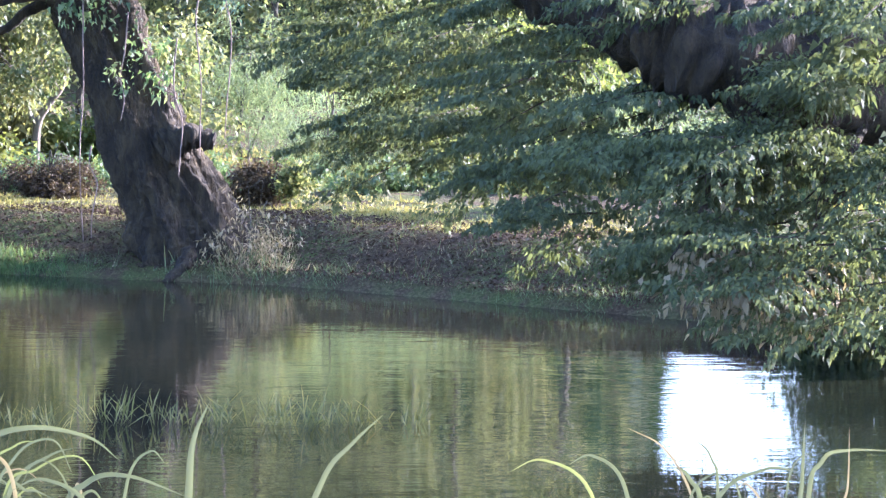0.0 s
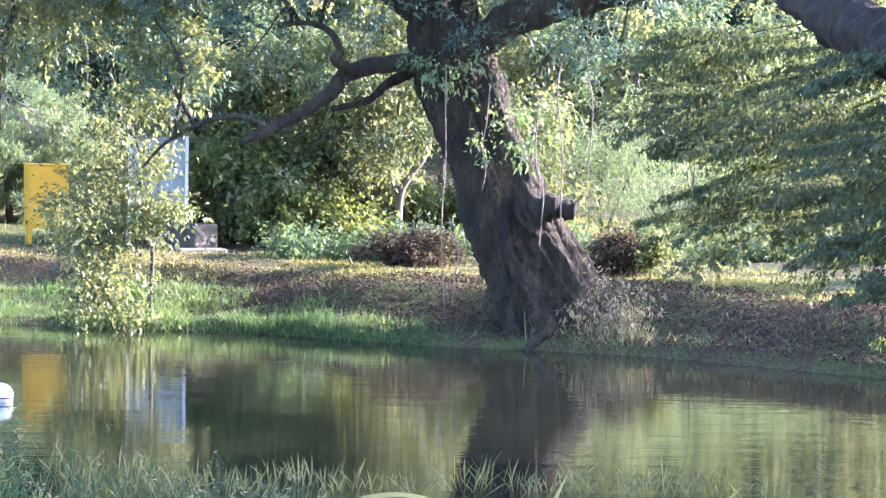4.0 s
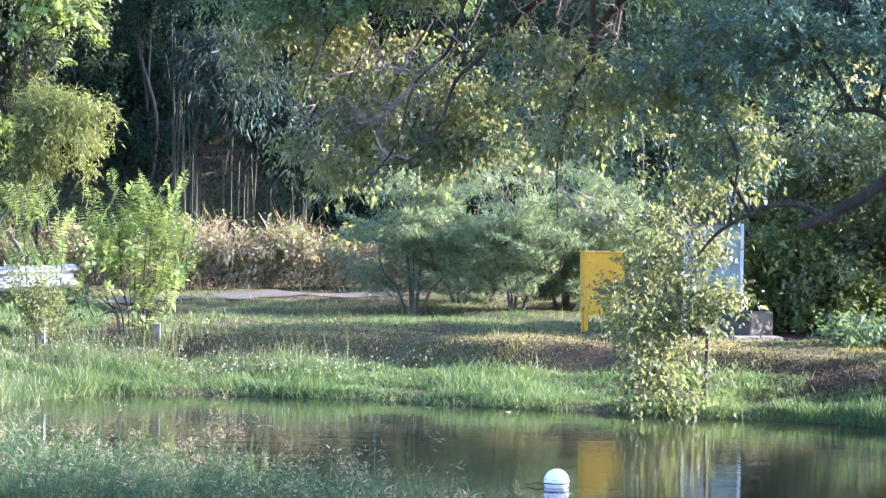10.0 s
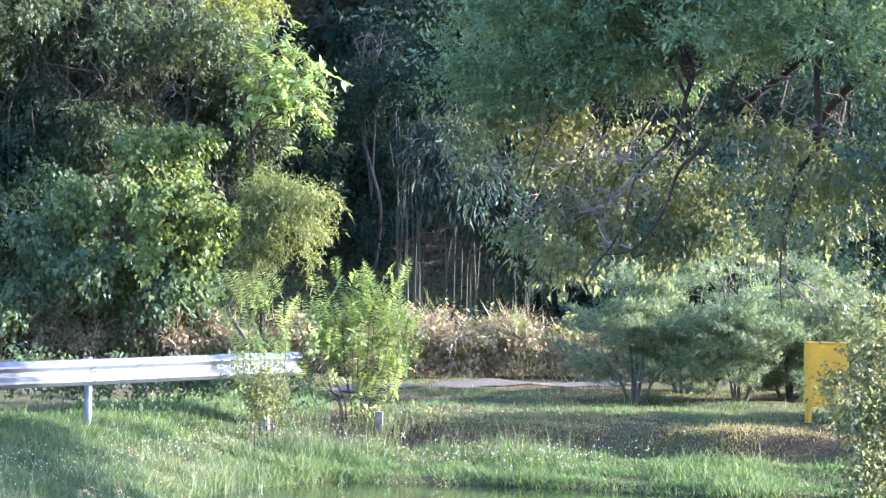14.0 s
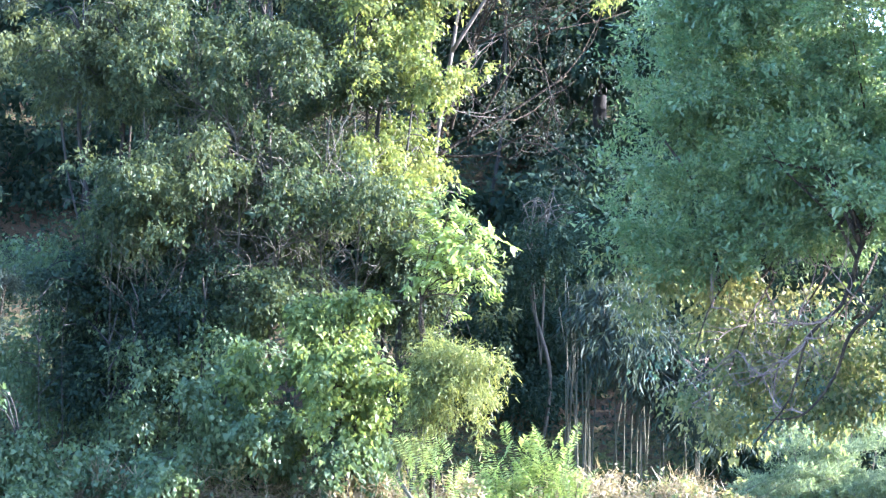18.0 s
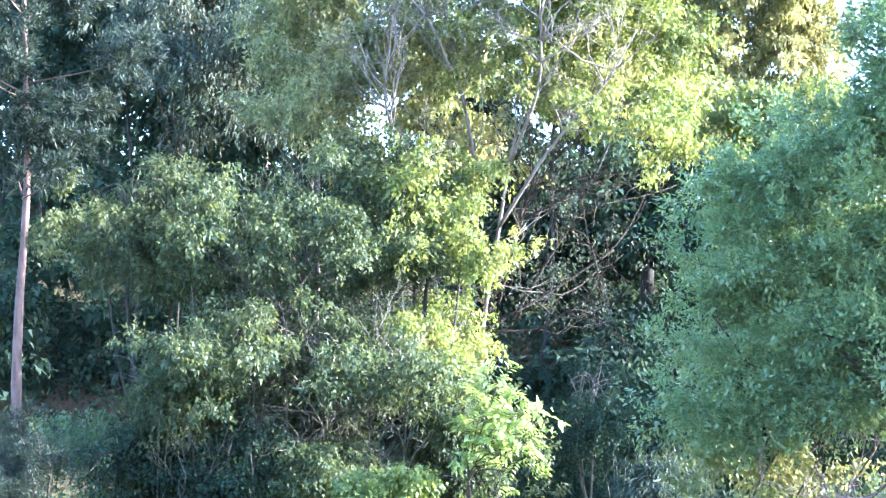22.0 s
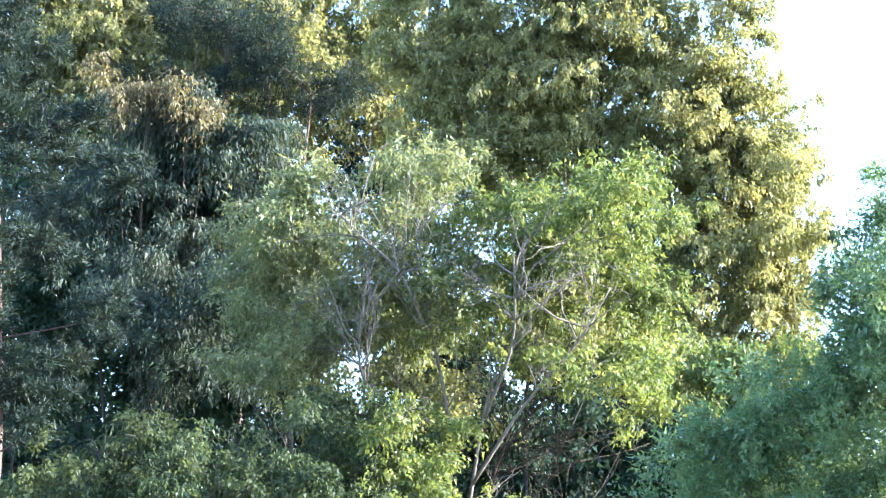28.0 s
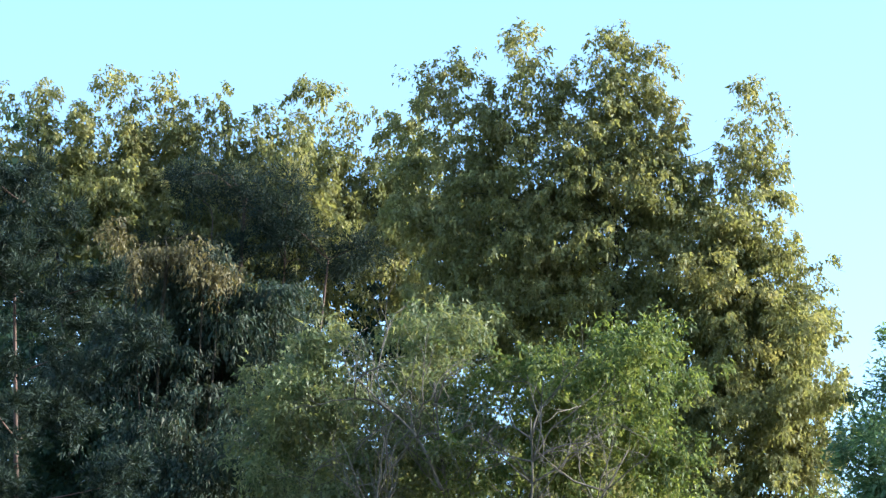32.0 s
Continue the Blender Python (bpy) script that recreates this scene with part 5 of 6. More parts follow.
wood("creeper_mound", "low bank of green creeper", M_KUDZU, 60, mass(23, 20.6, -0.9, 2.4, 0.7, 18, 0.34, 60) + [(22.2, 0.2, 0.6, 0.4)], 760, 22, (0.15, 0.1), 20.6, 0.04, M_BARK_DIM, 144, droop=0.6, spread=0.28)
wood("shade_shrub", "dark green undergrowth in the shade", M_KUDZU, 64, mass(24, 20.6, 1.6, 2.8, 1.6, 26, 0.5, 64) + mass(25, 18.6, 0.6, 1.2, 0.9, 8, 0.45, 62.5), 1900, 24, (0.14, 0.075), 20.8, 0.04, M_BARK_DIM, 145, boughs=50, droop=0.6, spread=0.4,
     stems=[("stem", stem_to((17.9 + 0.42 * k, -0.6, 62.0), (17.95 + 0.42 * k, 1.4, 61.6), (17.85 + 0.42 * k + 0.1 * math.sin(k * 2.1), 3.0 + 0.9 * math.sin(k * 1.7), 61.4)), 0.011, 0.005) for k in (0, 1, 3, 4, 6, 7, 9, 10, 12)])
wood("shade_shrub", "shrub in the half shade, leaves toned dark for it", M_DARK, 63, mass(29, 19.2, 2.4, 1.7, 1.2, 16, 0.36, 63), 620, 24, (0.14, 0.06), 19.2, 0.04, M_BARK_DIM, 147, boughs=60, droop=0.5, spread=0.35)
rg = random.Random(61)
ARCHES = []
for k in range(15):
    top, far, fall = rg.uniform(0.2, 1.6), 14.1 - rg.uniform(0.3, 1.5), rg.uniform(0.1, 0.55)
    for j in range(9):
        u = (j + 1) / 9
        ARCHES.append((14.3 + (far - 14.3) * u, -0.9 + (top + 0.9) * math.sin(min(1.0, u * 1.5) * 1.57) - fall * max(0.0, u - 0.6) ** 2 * 6, 0.1 + 0.12 * u, 0.08 + 0.08 * u, 57.5 + rg.uniform(-0.5, 0.5)))
wood("bamboo_clump", "pale yellow-green arching bamboo spray", M_BAMBOO_PALE, 57.5, ARCHES, 430, 26, (0.17, 0.026), 14.2, 0.03, M_CULM, 146, boughs=0, droop=0.45, spread=0.3, tuft=0.16, airy=1.6, ragged=0.3)


def bamboo_grove():
    d = 62.0
    ob = thing("bamboo_clump", on_ground(10.6, d), "dense bamboo clump with thin upright stalks", "bamboo")
    rng = np.random.default_rng(9)
    for k in range(34):
        b, dd = rng.uniform(8.6, 11.2), d + rng.uniform(-0.8, 1.6)
        if k < 16:
            b = 11.15 + rng.normal() * 0.16
        foot = on_ground(b, dd, -0.1)
        h = rng.uniform(3.2, 5.2)
        lean = Vector((rng.normal() * 0.25, rng.normal() * 0.2, 0))
        limb("stalk", [foot, foot + Vector((0, 0, h * 0.5)) + lean * 0.25, foot + Vector((0, 0, h)) + lean], 0.019, 0.01, M_CULM, ob, seg=5, rough=0.02, steps=3)
    lobes = [lobe(10.7, 2.3, d, 0.6, 0.45), lobe(10.1, 1.6, d - 0.5, 0.7, 0.5), lobe(9.1, 1.2, d - 0.5, 0.7, 0.5), lobe(8.6, 0.5, d - 1, 0.6, 0.45), lobe(8.2, 1.6, d, 0.7, 0.7)]
    part("crown", quads("crown", foliage(150, lobes, 620, 26, (0.24, 0.036), 0.5, 0.9, airy=1.5, ragged=0.8), M_BAMBOO), ob, "long narrow drooping bamboo leaves")


bamboo_grove()
# Far trees beyond the field.
for k, (b, r, w, h, d, mat) in enumerate([(1.5, 1.2, 2.0, 2.0, 72, M_DARK), (-2.0, 1.2, 2.2, 2.2, 74, M_GREYGREEN), (-5.5, 1.0, 2.0, 2.2, 76, M_GREYGREEN), (-8.8, 0.8, 1.8, 1.8, 78, M_FEATHER), (-3.6, 6, 2.8, 3.6, 84, M_GREYGREEN),
                                          (0.6, 6.4, 2.8, 3.4, 80, M_DARK), (-7.0, 5.6, 2.8, 4.0, 84, M_GREYGREEN), (-10.6, 4.6, 2.2, 4.0, 84, M_GREYGREEN), (-14.8, -0.6, 2.0, 0.7, 90, M_GREYGREEN), (-5.5, 9.5, 3.2, 2.6, 90, M_GREYGREEN), (-9.6, 9.0, 2.2, 2.6, 90, M_GREYGREEN), (-19.5, 0.2, 2.4, 1.6, 88, M_DARK), (-11.8, -0.6, 1.6, 0.8, 70, M_LIME), (-12.4, 7.0, 1.1, 2.2, 80, M_GREYGREEN)]):
    wood("field_tree", "tree beyond the lawn", mat, d, [(b, r, w, h), (b + w * 0.6, r - h * 0.5, w * 0.6, h * 0.6), (b - w * 0.6, r - h * 0.5, w * 0.6, h * 0.6)],
         360, 22, (0.26, 0.13), None, 0.1, M_BARK_GREY, 160 + k, "trees beyond the lawn", boughs=16, droop=0.5, spread=0.5, airy=0.9)


# ---- made things ----
def yellow_cabinet():
    c = on_ground(3.52, 47.6)
    ob = thing("roadside_cabinet", c, "yellow painted metal cabinet on four short legs on the grass", "cabinet")
    x, y, z0 = c.x, c.y, c.z
    w, dp, t = 0.62, 0.42, 12
    part("body", mesh_of("body", *box_geo(x, y, 1.43, w, dp, 0.94, 0.012, t), M_YELLOW), ob)
    rot = Matrix.Rotation(radians(t), 3, "Z")
    for sx in (-1, 1):
        for sy in (-1, 1):
            o = rot @ Vector((sx * (w / 2 - 0.05), sy * (dp / 2 - 0.05), 0))
            part("leg", mesh_of("leg", *box_geo(x + o.x, y + o.y, (z0 + 0.96) / 2 - 0.02, 0.05, 0.05, 0.96 - z0 + 0.06, 0.005, t), M_YELLOW), ob)
    o = rot @ Vector((0, -dp / 2 - 0.008, 0))
    part("door", mesh_of("door", *box_geo(x + o.x, y + o.y, 1.43, w - 0.07, 0.016, 0.84, 0.006, t), M_YELLOW), ob)
    o = rot @ Vector((0.2, -dp / 2 - 0.025, 0))
    part("handle", mesh_of("handle", *box_geo(x + o.x, y + o.y, 1.43, 0.02, 0.02, 0.12, 0.004, t), M_ZINC), ob, "small metal handle")
    part("top", mesh_of("top", *box_geo(x, y, 1.912, w + 0.03, dp + 0.03, 0.025, 0.006, t), M_YELLOW), ob)


def sign_board():
    a, b = sight(2.02, -0.82, 47.3), sight(1.0, -0.82, 47.3)
    foot = on_ground(1.5, 47.3)
    ob = thing("sign_board", foot, "blank weathered white notice board on two metal posts", "sign")
    d = (b - a).normalized()
    yaw = math.degrees(math.atan2(d.y, d.x))
    m = (a + b) / 2
    zt, zb = a.z, a.z - 0.95
    wd = (b - a).length
    part("panel", mesh_of("panel", *box_geo(m.x, m.y, (zt + zb) / 2, wd - 0.05, 0.02, zt - zb, 0.004, yaw), M_BOARD), ob, "pale blue-grey panel")
    for p in (a, b):
        part("post", mesh_of("post", *box_geo(p.x, p.y, (zt + 0.03 + foot.z) / 2, 0.05, 0.05, zt + 0.06 - foot.z, 0.006, yaw), M_WHITE), ob, "white painted post")
    part("stile", mesh_of("stile", *box_geo(m.x, m.y - 0.014, (zt + zb) / 2, 0.035, 0.03, zt - zb, 0.004, yaw), M_ZINC), ob)
    for z in (zt, zb):
        part("rail", mesh_of("rail", *box_geo(m.x, m.y - 0.016, z, wd - 0.05, 0.03, 0.04, 0.005, yaw), M_ZINC), ob)


def concrete_block():
    c = on_ground(0.92, 46.6)
    v, f = box_geo(c.x, c.y, 0, 0.62, 0.55, 0.5, 0.03, -38)
    z = c.z + 0.2
    v = [Vector((p.x + 0.03 * noise.noise(p * 5), p.y + 0.03 * noise.noise(p * 4 + Vector((9, 0, 0))), p.z + z + 0.02 * noise.noise(p * 6))) for p in v]
    tagged(new("concrete_block", mesh_of("concrete_block", v, f, M_STONE)), "rough weathered concrete block in front of the notice board", "block")
    s = on_ground(0.75, 46.1)
    v, f = box_geo(s.x, s.y, s.z + 0.03, 0.75, 0.4, 0.14, 0.03, 20)
    tagged(new("stone_slab", mesh_of("stone_slab", v, f, M_CONCRETE)), "flat pale stone slab by the block", "stone")


def buoy():
    c = sight(4.3, -5.35, 30.7)
    bm = bmesh.new()
    bmesh.ops.create_uvsphere(bm, u_segments=32, v_segments=20, radius=0.125)
    v = [p.co.copy() for p in bm.verts]
    bm.verts.index_update()
    f = [tuple(q.index for q in p.verts) for p in bm.faces]
    bm.free()
    ob = thing("buoy", (c.x, c.y, 0.0), "white plastic ball float on the pond", "buoy")
    part("ball", mesh_of("ball", [p + Vector((c.x, c.y, 0.055)) for p in v], f, M_BUOY, True), ob)
    ring = [Vector((c.x + 0.127 * math.cos(i * math.pi / 16), c.y + 0.127 * math.sin(i * math.pi / 16), 0.04)) for i in range(33)]
    part("band", mesh_of("band", *tube_geo(ring, 0.006, 0.006, 6, 0), M_BARK), ob, "dark seam band")
    limb("cord", [(c.x - 0.12, c.y, 0.02), (c.x - 0.2, c.y + 0.02, 0.03), (c.x - 0.3, c.y + 0.03, 0.01)], 0.006, 0.006, M_BARK, ob, "dark mooring cord", 5)


def crash_barrier():
    ob = thing("guard_rail", on_ground(15.0, 44.6), "galvanised steel W-beam guard rail beside the track", "guard rail")
    a, b = station(16.84, 43.0), station(13.62, 46.2)
    d = (b - a).normalized()
    n = Vector((d.y, -d.x, 0))
    if n.y > 0:
        n = -n
    prof = [(0.0, -0.175), (0.012, -0.168), (0.083, -0.118), (0.083, -0.088), (0.0, -0.03), (0.0, 0.03), (0.083, 0.088), (0.083, 0.118), (0.012, 0.168), (0.0, 0.175)]
    za, zb = 1.46, 1.49

    def beam(s0, s1, off):
        v, f = [], []
        steps = 12
        for i in range(steps + 1):
            s = s0 + (s1 - s0) * i / steps
            p = a + d * s
            z = za + (zb - za) * s / (b - a).length
            for side in (0, 0.008):
                for o, h in prof:
                    q = p + n * (o + off - side)
                    v.append((q.x, q.y, z + h))
        m = len(prof)
        for i in range(steps):
            for side in (0, 1):
                for k in range(m - 1):
                    i0, i1 = (2 * i + side) * m + k, (2 * i + 2 + side) * m + k
                    f.append((i0, i0 + 1, i1 + 1, i1) if side else (i0, i1, i1 + 1, i0 + 1))
            for k in (0, m - 1):
                f.append((2 * i * m + k, (2 * i + 1) * m + k, (2 * i + 3) * m + k, (2 * i + 2) * m + k))
        return mesh_of("beam", v, f, M_ZINC)

    part("beam", beam(-12.5, 0.12, 0.05), ob)
    part("beam", beam(-0.05, 4.7, 0.062), ob)
    for s in (-12, -8, -4, 0.0, (b - a).length):
        p = a + d * s - n * 0.03
        g = float(ground_z(p.x, p.y))
        path = [Vector((p.x, p.y, g - 0.3)), Vector((p.x, p.y, 0.9)), Vector((p.x, p.y, 1.66))]
        post = part("post", mesh_of("post", *tube_geo(bent(path, 2), 0.057, 0.057, 14, 0), M_ZINC, True), ob)
        part("bolt", mesh_of("bolt", *box_geo(p.x + n.x * 0.12, p.y + n.y * 0.12, 1.47, 0.03, 0.03, 0.03, 0.008), M_ZINC), post)


def short_post():
    c = on_ground(11.6, 46.4)
    ob = new("boundary_post", mesh_of("boundary_post", *box_geo(c.x, c.y, c.z + 0.06, 0.12, 0.12, 0.5, 0.012, 8), M_CONCRETE))
    tagged(ob, "short square concrete post standing in the grass", "post")


for build in (yellow_cabinet, sign_board, concrete_block, buoy, crash_barrier, short_post):
    build()

# Sumac bushes by the end of the rail.
def sumac_bush(b, d, shoots, count, seed, label, lumps=60):
    ob = thing("sumac_bush", on_ground(b, d), label, "shrub", "sumac bushes")
    tips = []
    for sb, sr in shoots:
        tip = sight(sb, sr, d - 0.3)
        tips += [tip, tip.lerp(on_ground(b, d), 0.22)]
        limb("stem", [on_ground(b + (sb - b) * 0.3, d, -0.1), on_ground(b + (sb - b) * 0.4, d, 0.35), on_ground(b + (sb - b) * 0.6, d).lerp(tip, 0.5), tip], 0.014, 0.006, M_BARK_GREY, ob, seg=6)
    part("crown", quads("crown", np.concatenate([fronds(seed, tips, count, 0.66, (0.14, 0.034), 2.2, 13, 0.2),
         foliage(seed + 1, [lobe(b, -1.9, d - 0.2, 0.8, 0.5), lobe(b - 0.4, -1.4, d - 0.2, 0.3, 0.3), lobe(b + 0.4, -1.5, d - 0.2, 0.3, 0.3), lobe(b + 0.1, -2.4, d - 0.4, 0.8, 0.3), lobe(b - 0.2, -2.65, d - 0.6, 0.7, 0.15)], lumps, 16, (0.1, 0.05), 0.26, 0.1, airy=1.6, ragged=0.8)]), M_SUMAC), ob)


sumac_bush(12.0, 47.3, [(12.6, -1.0), (12.3, -0.75), (12.0, -0.8), (11.7, -0.65), (11.4, -0.8), (11.1, -1.0), (12.8, -1.4), (11.2, -1.2), (11.8, -1.0), (12.3, -1.1), (12.1, -1.6), (11.6, -1.5), (12.6, -1.7), (12.9, -2.2), (11.3, -2.2), (12.0, -2.4)], 160, 201, "light green sumac bush with upright feathered leaves", 26)
sumac_bush(13.6, 45.6, [(14.0, -1.1), (13.7, -0.9), (13.3, -1.3), (14.1, -1.6), (13.4, -1.9)], 34, 204, "small sumac bush growing through the guard rail", 5)
plant("dry_bush", on_ground(13.85, 44.6), "dry yellowish weed bush", "shrub", M_YELLOWING, [lobe(13.85, -2.35, 43.4, 0.35, 0.5), lobe(13.6, -2.6, 43.4, 0.3, 0.35)], 150, 18, (0.06, 0.02), seed=202, spread=0.25, droop=-0.3,
      stems=[("stem", [on_ground(13.85, 44.6, -0.1), station(13.85, 43.5, 1.2)], 0.012, 0.005)], bark=M_BARK_GREY, boughs=14, bough_r=0.006)


# ---- grass, weeds and litter ----
def blades(seed, count, b0, b1, s0, s1, tall, wide, lean=0.35, thin=None):
    """Grass blades between two bearings and two distances from the water's edge."""
    rng = np.random.default_rng(seed)
    b = rng.uniform(b0, b1, count)
    d = shore_at(b) + rng.uniform(s0, s1, count)
    a = np.radians(b)
    x, y = -np.sin(a) * d, np.cos(a) * d
    if thin:
        keep = np.sin(x * thin + 2 * np.sin(y * thin * 0.7)) + np.sin(y * thin * 1.3 + 1) + rng.normal(size=count) * 0.7 > 0.0
        x, y = x[keep], y[keep]
    n = len(x)
    p = np.stack([x, y, np.maximum(ground_z(x, y), -0.05) - 0.02], -1)
    tuft = 0.7 + 0.45 * np.sin(x * 2.3 + np.sin(y * 1.9) * 2) * np.sin(y * 2.1 + 0.7) + 0.3 * np.sin(x * 6.1 + 1.3 * np.sin(y * 5.3)) * np.sin(y * 6.7)
    h = tall * np.exp(rng.normal(size=n) * 0.35) * np.clip(tuft, 0.3, 1.3)
    return blade_quads(rng, p, h, wide, lean, True)


def blade_quads(rng, p, h, wide, lean, three=False):
    n = len(p)
    a = rng.uniform(0, 6.283, n)
    side = np.stack([np.cos(a), np.sin(a), 0 * a], -1)
    off = rng.normal(size=(n, 3)) * lean
    off[:, 2] = 1
    tip = p + unit(off) * h[:, None]
    w = (wide * rng.uniform(0.7, 1.4, n))[:, None]
    mid = p * 0.45 + tip * 0.55 + np.array([0, 0, 1]) * h[:, None] * 0.08
    if three:
        return np.stack([p - side * w * 0.5, p + side * w * 0.5, tip], 1)
    return np.stack([p - side * w * 0.4, mid + side * w * 0.5, tip, mid - side * w * 0.5], 1)


def stuff(name, v, mat, label, category):
    tagged(new(name, quads(name, v, mat)), label, category, kind="stuff")


stuff("shore_grass", np.concatenate([blades(301, 57000, -0.2, 15.0, -0.1, 2.7, 0.15, 0.02, 0.95), blades(341, 3000, -1.6, -0.2, -0.1, 1.3, 0.13, 0.02, 0.9), blades(315, 5000, 0.2, 15.0, 0.2, 2.9, 0.24, 0.016, 0.8, 2.3), blades(302, 6000, -3.4, 0.5, -0.05, 0.6, 0.12, 0.014, 0.6), blades(303, 60000, 12.5, 19, -0.3, 10, 0.14, 0.02, 0.6), blades(317, 40000, 2.0, 13.5, 4.6, 13.5, 0.09, 0.016, 0.6, 0.5)]),
      M_GRASS, "lush bright green grass along the water's edge", "grass")
stuff("bank_turf", np.concatenate([blades(330, 13000, 1.5, 12.5, 2.7, 5.6, 0.09, 0.018, 0.7), blades(304, 24000, 0.0, 14.5, 2.8, 16, 0.1, 0.012, 0.6, 0.9), blades(322, 34000, -14.0, -1.0, 2.3, 5.2, 0.06, 0.02, 0.8), blades(326, 16000, -19.0, 1.0, 9.5, 22, 0.2, 0.05, 0.6), blades(329, 46000, -14.0, 3.0, 2.2, 6.5, 0.06, 0.034, 0.9)]), M_TURF, "short patchy yellow-green turf", "grass")
stuff("bank_weeds", np.concatenate([blades(306, 4500, -16.0, 0.0, 0.1, 3.0, 0.12, 0.012, 0.6, 1.4), blades(316, 6000, -17.0, -3.0, -0.12, 0.6, 0.1, 0.012, 0.7, 1.6), blades(307, 9000, 8.0, 16.0, 1.6, 4.5, 0.26, 0.014, 0.5, 1.1), blades(323, 12000, 12.5, 19.0, 0.5, 7.5, 0.22, 0.016, 0.7, 1.3), blades(324, 260, -7.4, -5.2, -0.1, 0.8, 0.24, 0.014, 0.7)]), M_SEDGE, "thin green weeds on the bank", "weeds")
stuff("dry_stalks", np.concatenate([blades(308, 2200, 3.0, 20.0, 15.5, 19.5, 0.26, 0.02, 0.6), blades(309, 2600, -13.0, 2.0, 0.2, 2.6, 0.1, 0.012, 0.8), blades(334, 24000, 0.5, 13.0, 3.1, 6.4, 0.07, 0.013, 1.0), blades(332, 22000, -1.5, 13.0, 2.9, 7.0, 0.05, 0.022, 1.1, 0.8), blades(310, 1800, 9.0, 19.0, 1.5, 5.0, 0.3, 0.012, 0.4, 1.2), blades(325, 400, -7.6, -6.2, 0.1, 1.2, 0.24, 0.01, 0.8)]),
      M_DRY, "dry straw-coloured stalks", "weeds")


stuff("tall_grass", np.concatenate([blades(327, 3600, 13.6, 19.0, -0.8, 1.4, 0.36, 0.014, 0.7, 1.5), blades(328, 5000, 12.6, 19.0, 0.0, 3.5, 0.28, 0.012, 0.7, 1.9)]), M_SEDGE, "tall green grass standing along the shore", "grass")


def flowers():
    rng = np.random.default_rng(318)
    n = 1700
    b = rng.uniform(6.5, 18.5, n)
    d = shore_at(b) + rng.uniform(0.6, 3.6, n) + 1.5 * smooth(12.5, 15, b)
    a = np.radians(b)
    x, y = -np.sin(a) * d, np.cos(a) * d
    keep = np.sin(x * 1.1) * np.sin(y * 1.7 + 1) + rng.normal(size=n) * 0.5 > 0
    x, y = x[keep], y[keep]
    p = np.stack([x, y, np.maximum(ground_z(x, y), 0) + rng.uniform(0.12, 0.3, len(x))], -1)
    stuff("meadow_flowers", leaf_quads(p, rng.normal(size=p.shape), rng.normal(size=p.shape), rng.uniform(0.018, 0.034, len(x)), rng.uniform(0.016, 0.026, len(x))), M_FLOWER, "small white wildflowers in the shore grass", "flowers")


flowers()


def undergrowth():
    """Low leaves that carpet the wooded slope, toned dark for the shade there."""
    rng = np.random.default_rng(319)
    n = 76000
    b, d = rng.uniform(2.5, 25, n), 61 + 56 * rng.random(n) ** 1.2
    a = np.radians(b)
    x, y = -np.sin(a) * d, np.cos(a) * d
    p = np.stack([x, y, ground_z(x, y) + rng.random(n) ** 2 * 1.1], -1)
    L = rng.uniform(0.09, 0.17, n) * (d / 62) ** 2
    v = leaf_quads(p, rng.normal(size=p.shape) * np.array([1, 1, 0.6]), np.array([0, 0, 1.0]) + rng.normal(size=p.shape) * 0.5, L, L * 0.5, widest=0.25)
    # Big dark leaves stand in for woods on the added far rise.
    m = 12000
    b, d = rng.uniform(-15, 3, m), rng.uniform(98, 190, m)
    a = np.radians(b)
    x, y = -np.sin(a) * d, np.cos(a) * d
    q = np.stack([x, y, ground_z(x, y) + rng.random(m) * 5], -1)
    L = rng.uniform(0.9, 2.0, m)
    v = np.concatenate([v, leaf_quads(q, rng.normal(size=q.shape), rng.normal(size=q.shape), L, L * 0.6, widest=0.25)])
    stuff("undergrowth", v[:, 1:], M_DARK, "green undergrowth covering the wooded slope, toned dark for shade", "undergrowth")


undergrowth()


def scrub():
    """Dead creepers and dry weeds heaped along the foot of the slope."""
    lobes = [lobe(b, -1.4 + 0.15 * math.sin(b * 3), 59.6, 0.8, 0.4, 0.9) for b in np.arange(3.5, 20, 0.8)]
    v = np.concatenate([foliage(311, lobes, 1100, 18, (0.11, 0.055), 0.3, 0.5, 0.8, three=True), foliage(333, lobes, 1200, 20, (0.3, 0.016), 0.3, 0.0, 0.9, three=True)])
    stuff("dry_scrub", v, M_DRY, "tangle of dry pinkish brown weeds at the foot of the slope", "scrub")
    w = foliage(312, lobes, 700, 20, (0.12, 0.06), 0.3, 0.4, 0.5, three=True)
    stuff("green_scrub", w, M_YELLOWING, "green weeds among the dry scrub", "scrub")


scrub()
low = [lobe(b, -2.15 + 0.1 * math.sin(b * 5), float(np.interp(b, [13.4, 17, 25], [47.2, 44.2, 38.5])), 0.5, 0.2) for b in np.arange(13.2, 19.5, 0.4)]
hem = [lobe(b, -2.72 + 0.1 * math.sin(b * 4), 45.2 + 0.5 * math.sin(b * 2.3), 0.5, 0.26) for b in np.arange(-15, -0.5, 0.42)]
stuff("ground_cover", foliage(314, hem, 1500, 20, (0.09, 0.045), 0.24, 0.2, 0.8, three=True), M_KUDZU, "low dark green growth along the back of the lawn", "weeds")
stuff("verge_weeds", foliage(313, low, 420, 20, (0.09, 0.045), 0.24, 0.2, 0.8, three=True), M_KUDZU, "dark green weeds growing along the guard rail", "weeds")


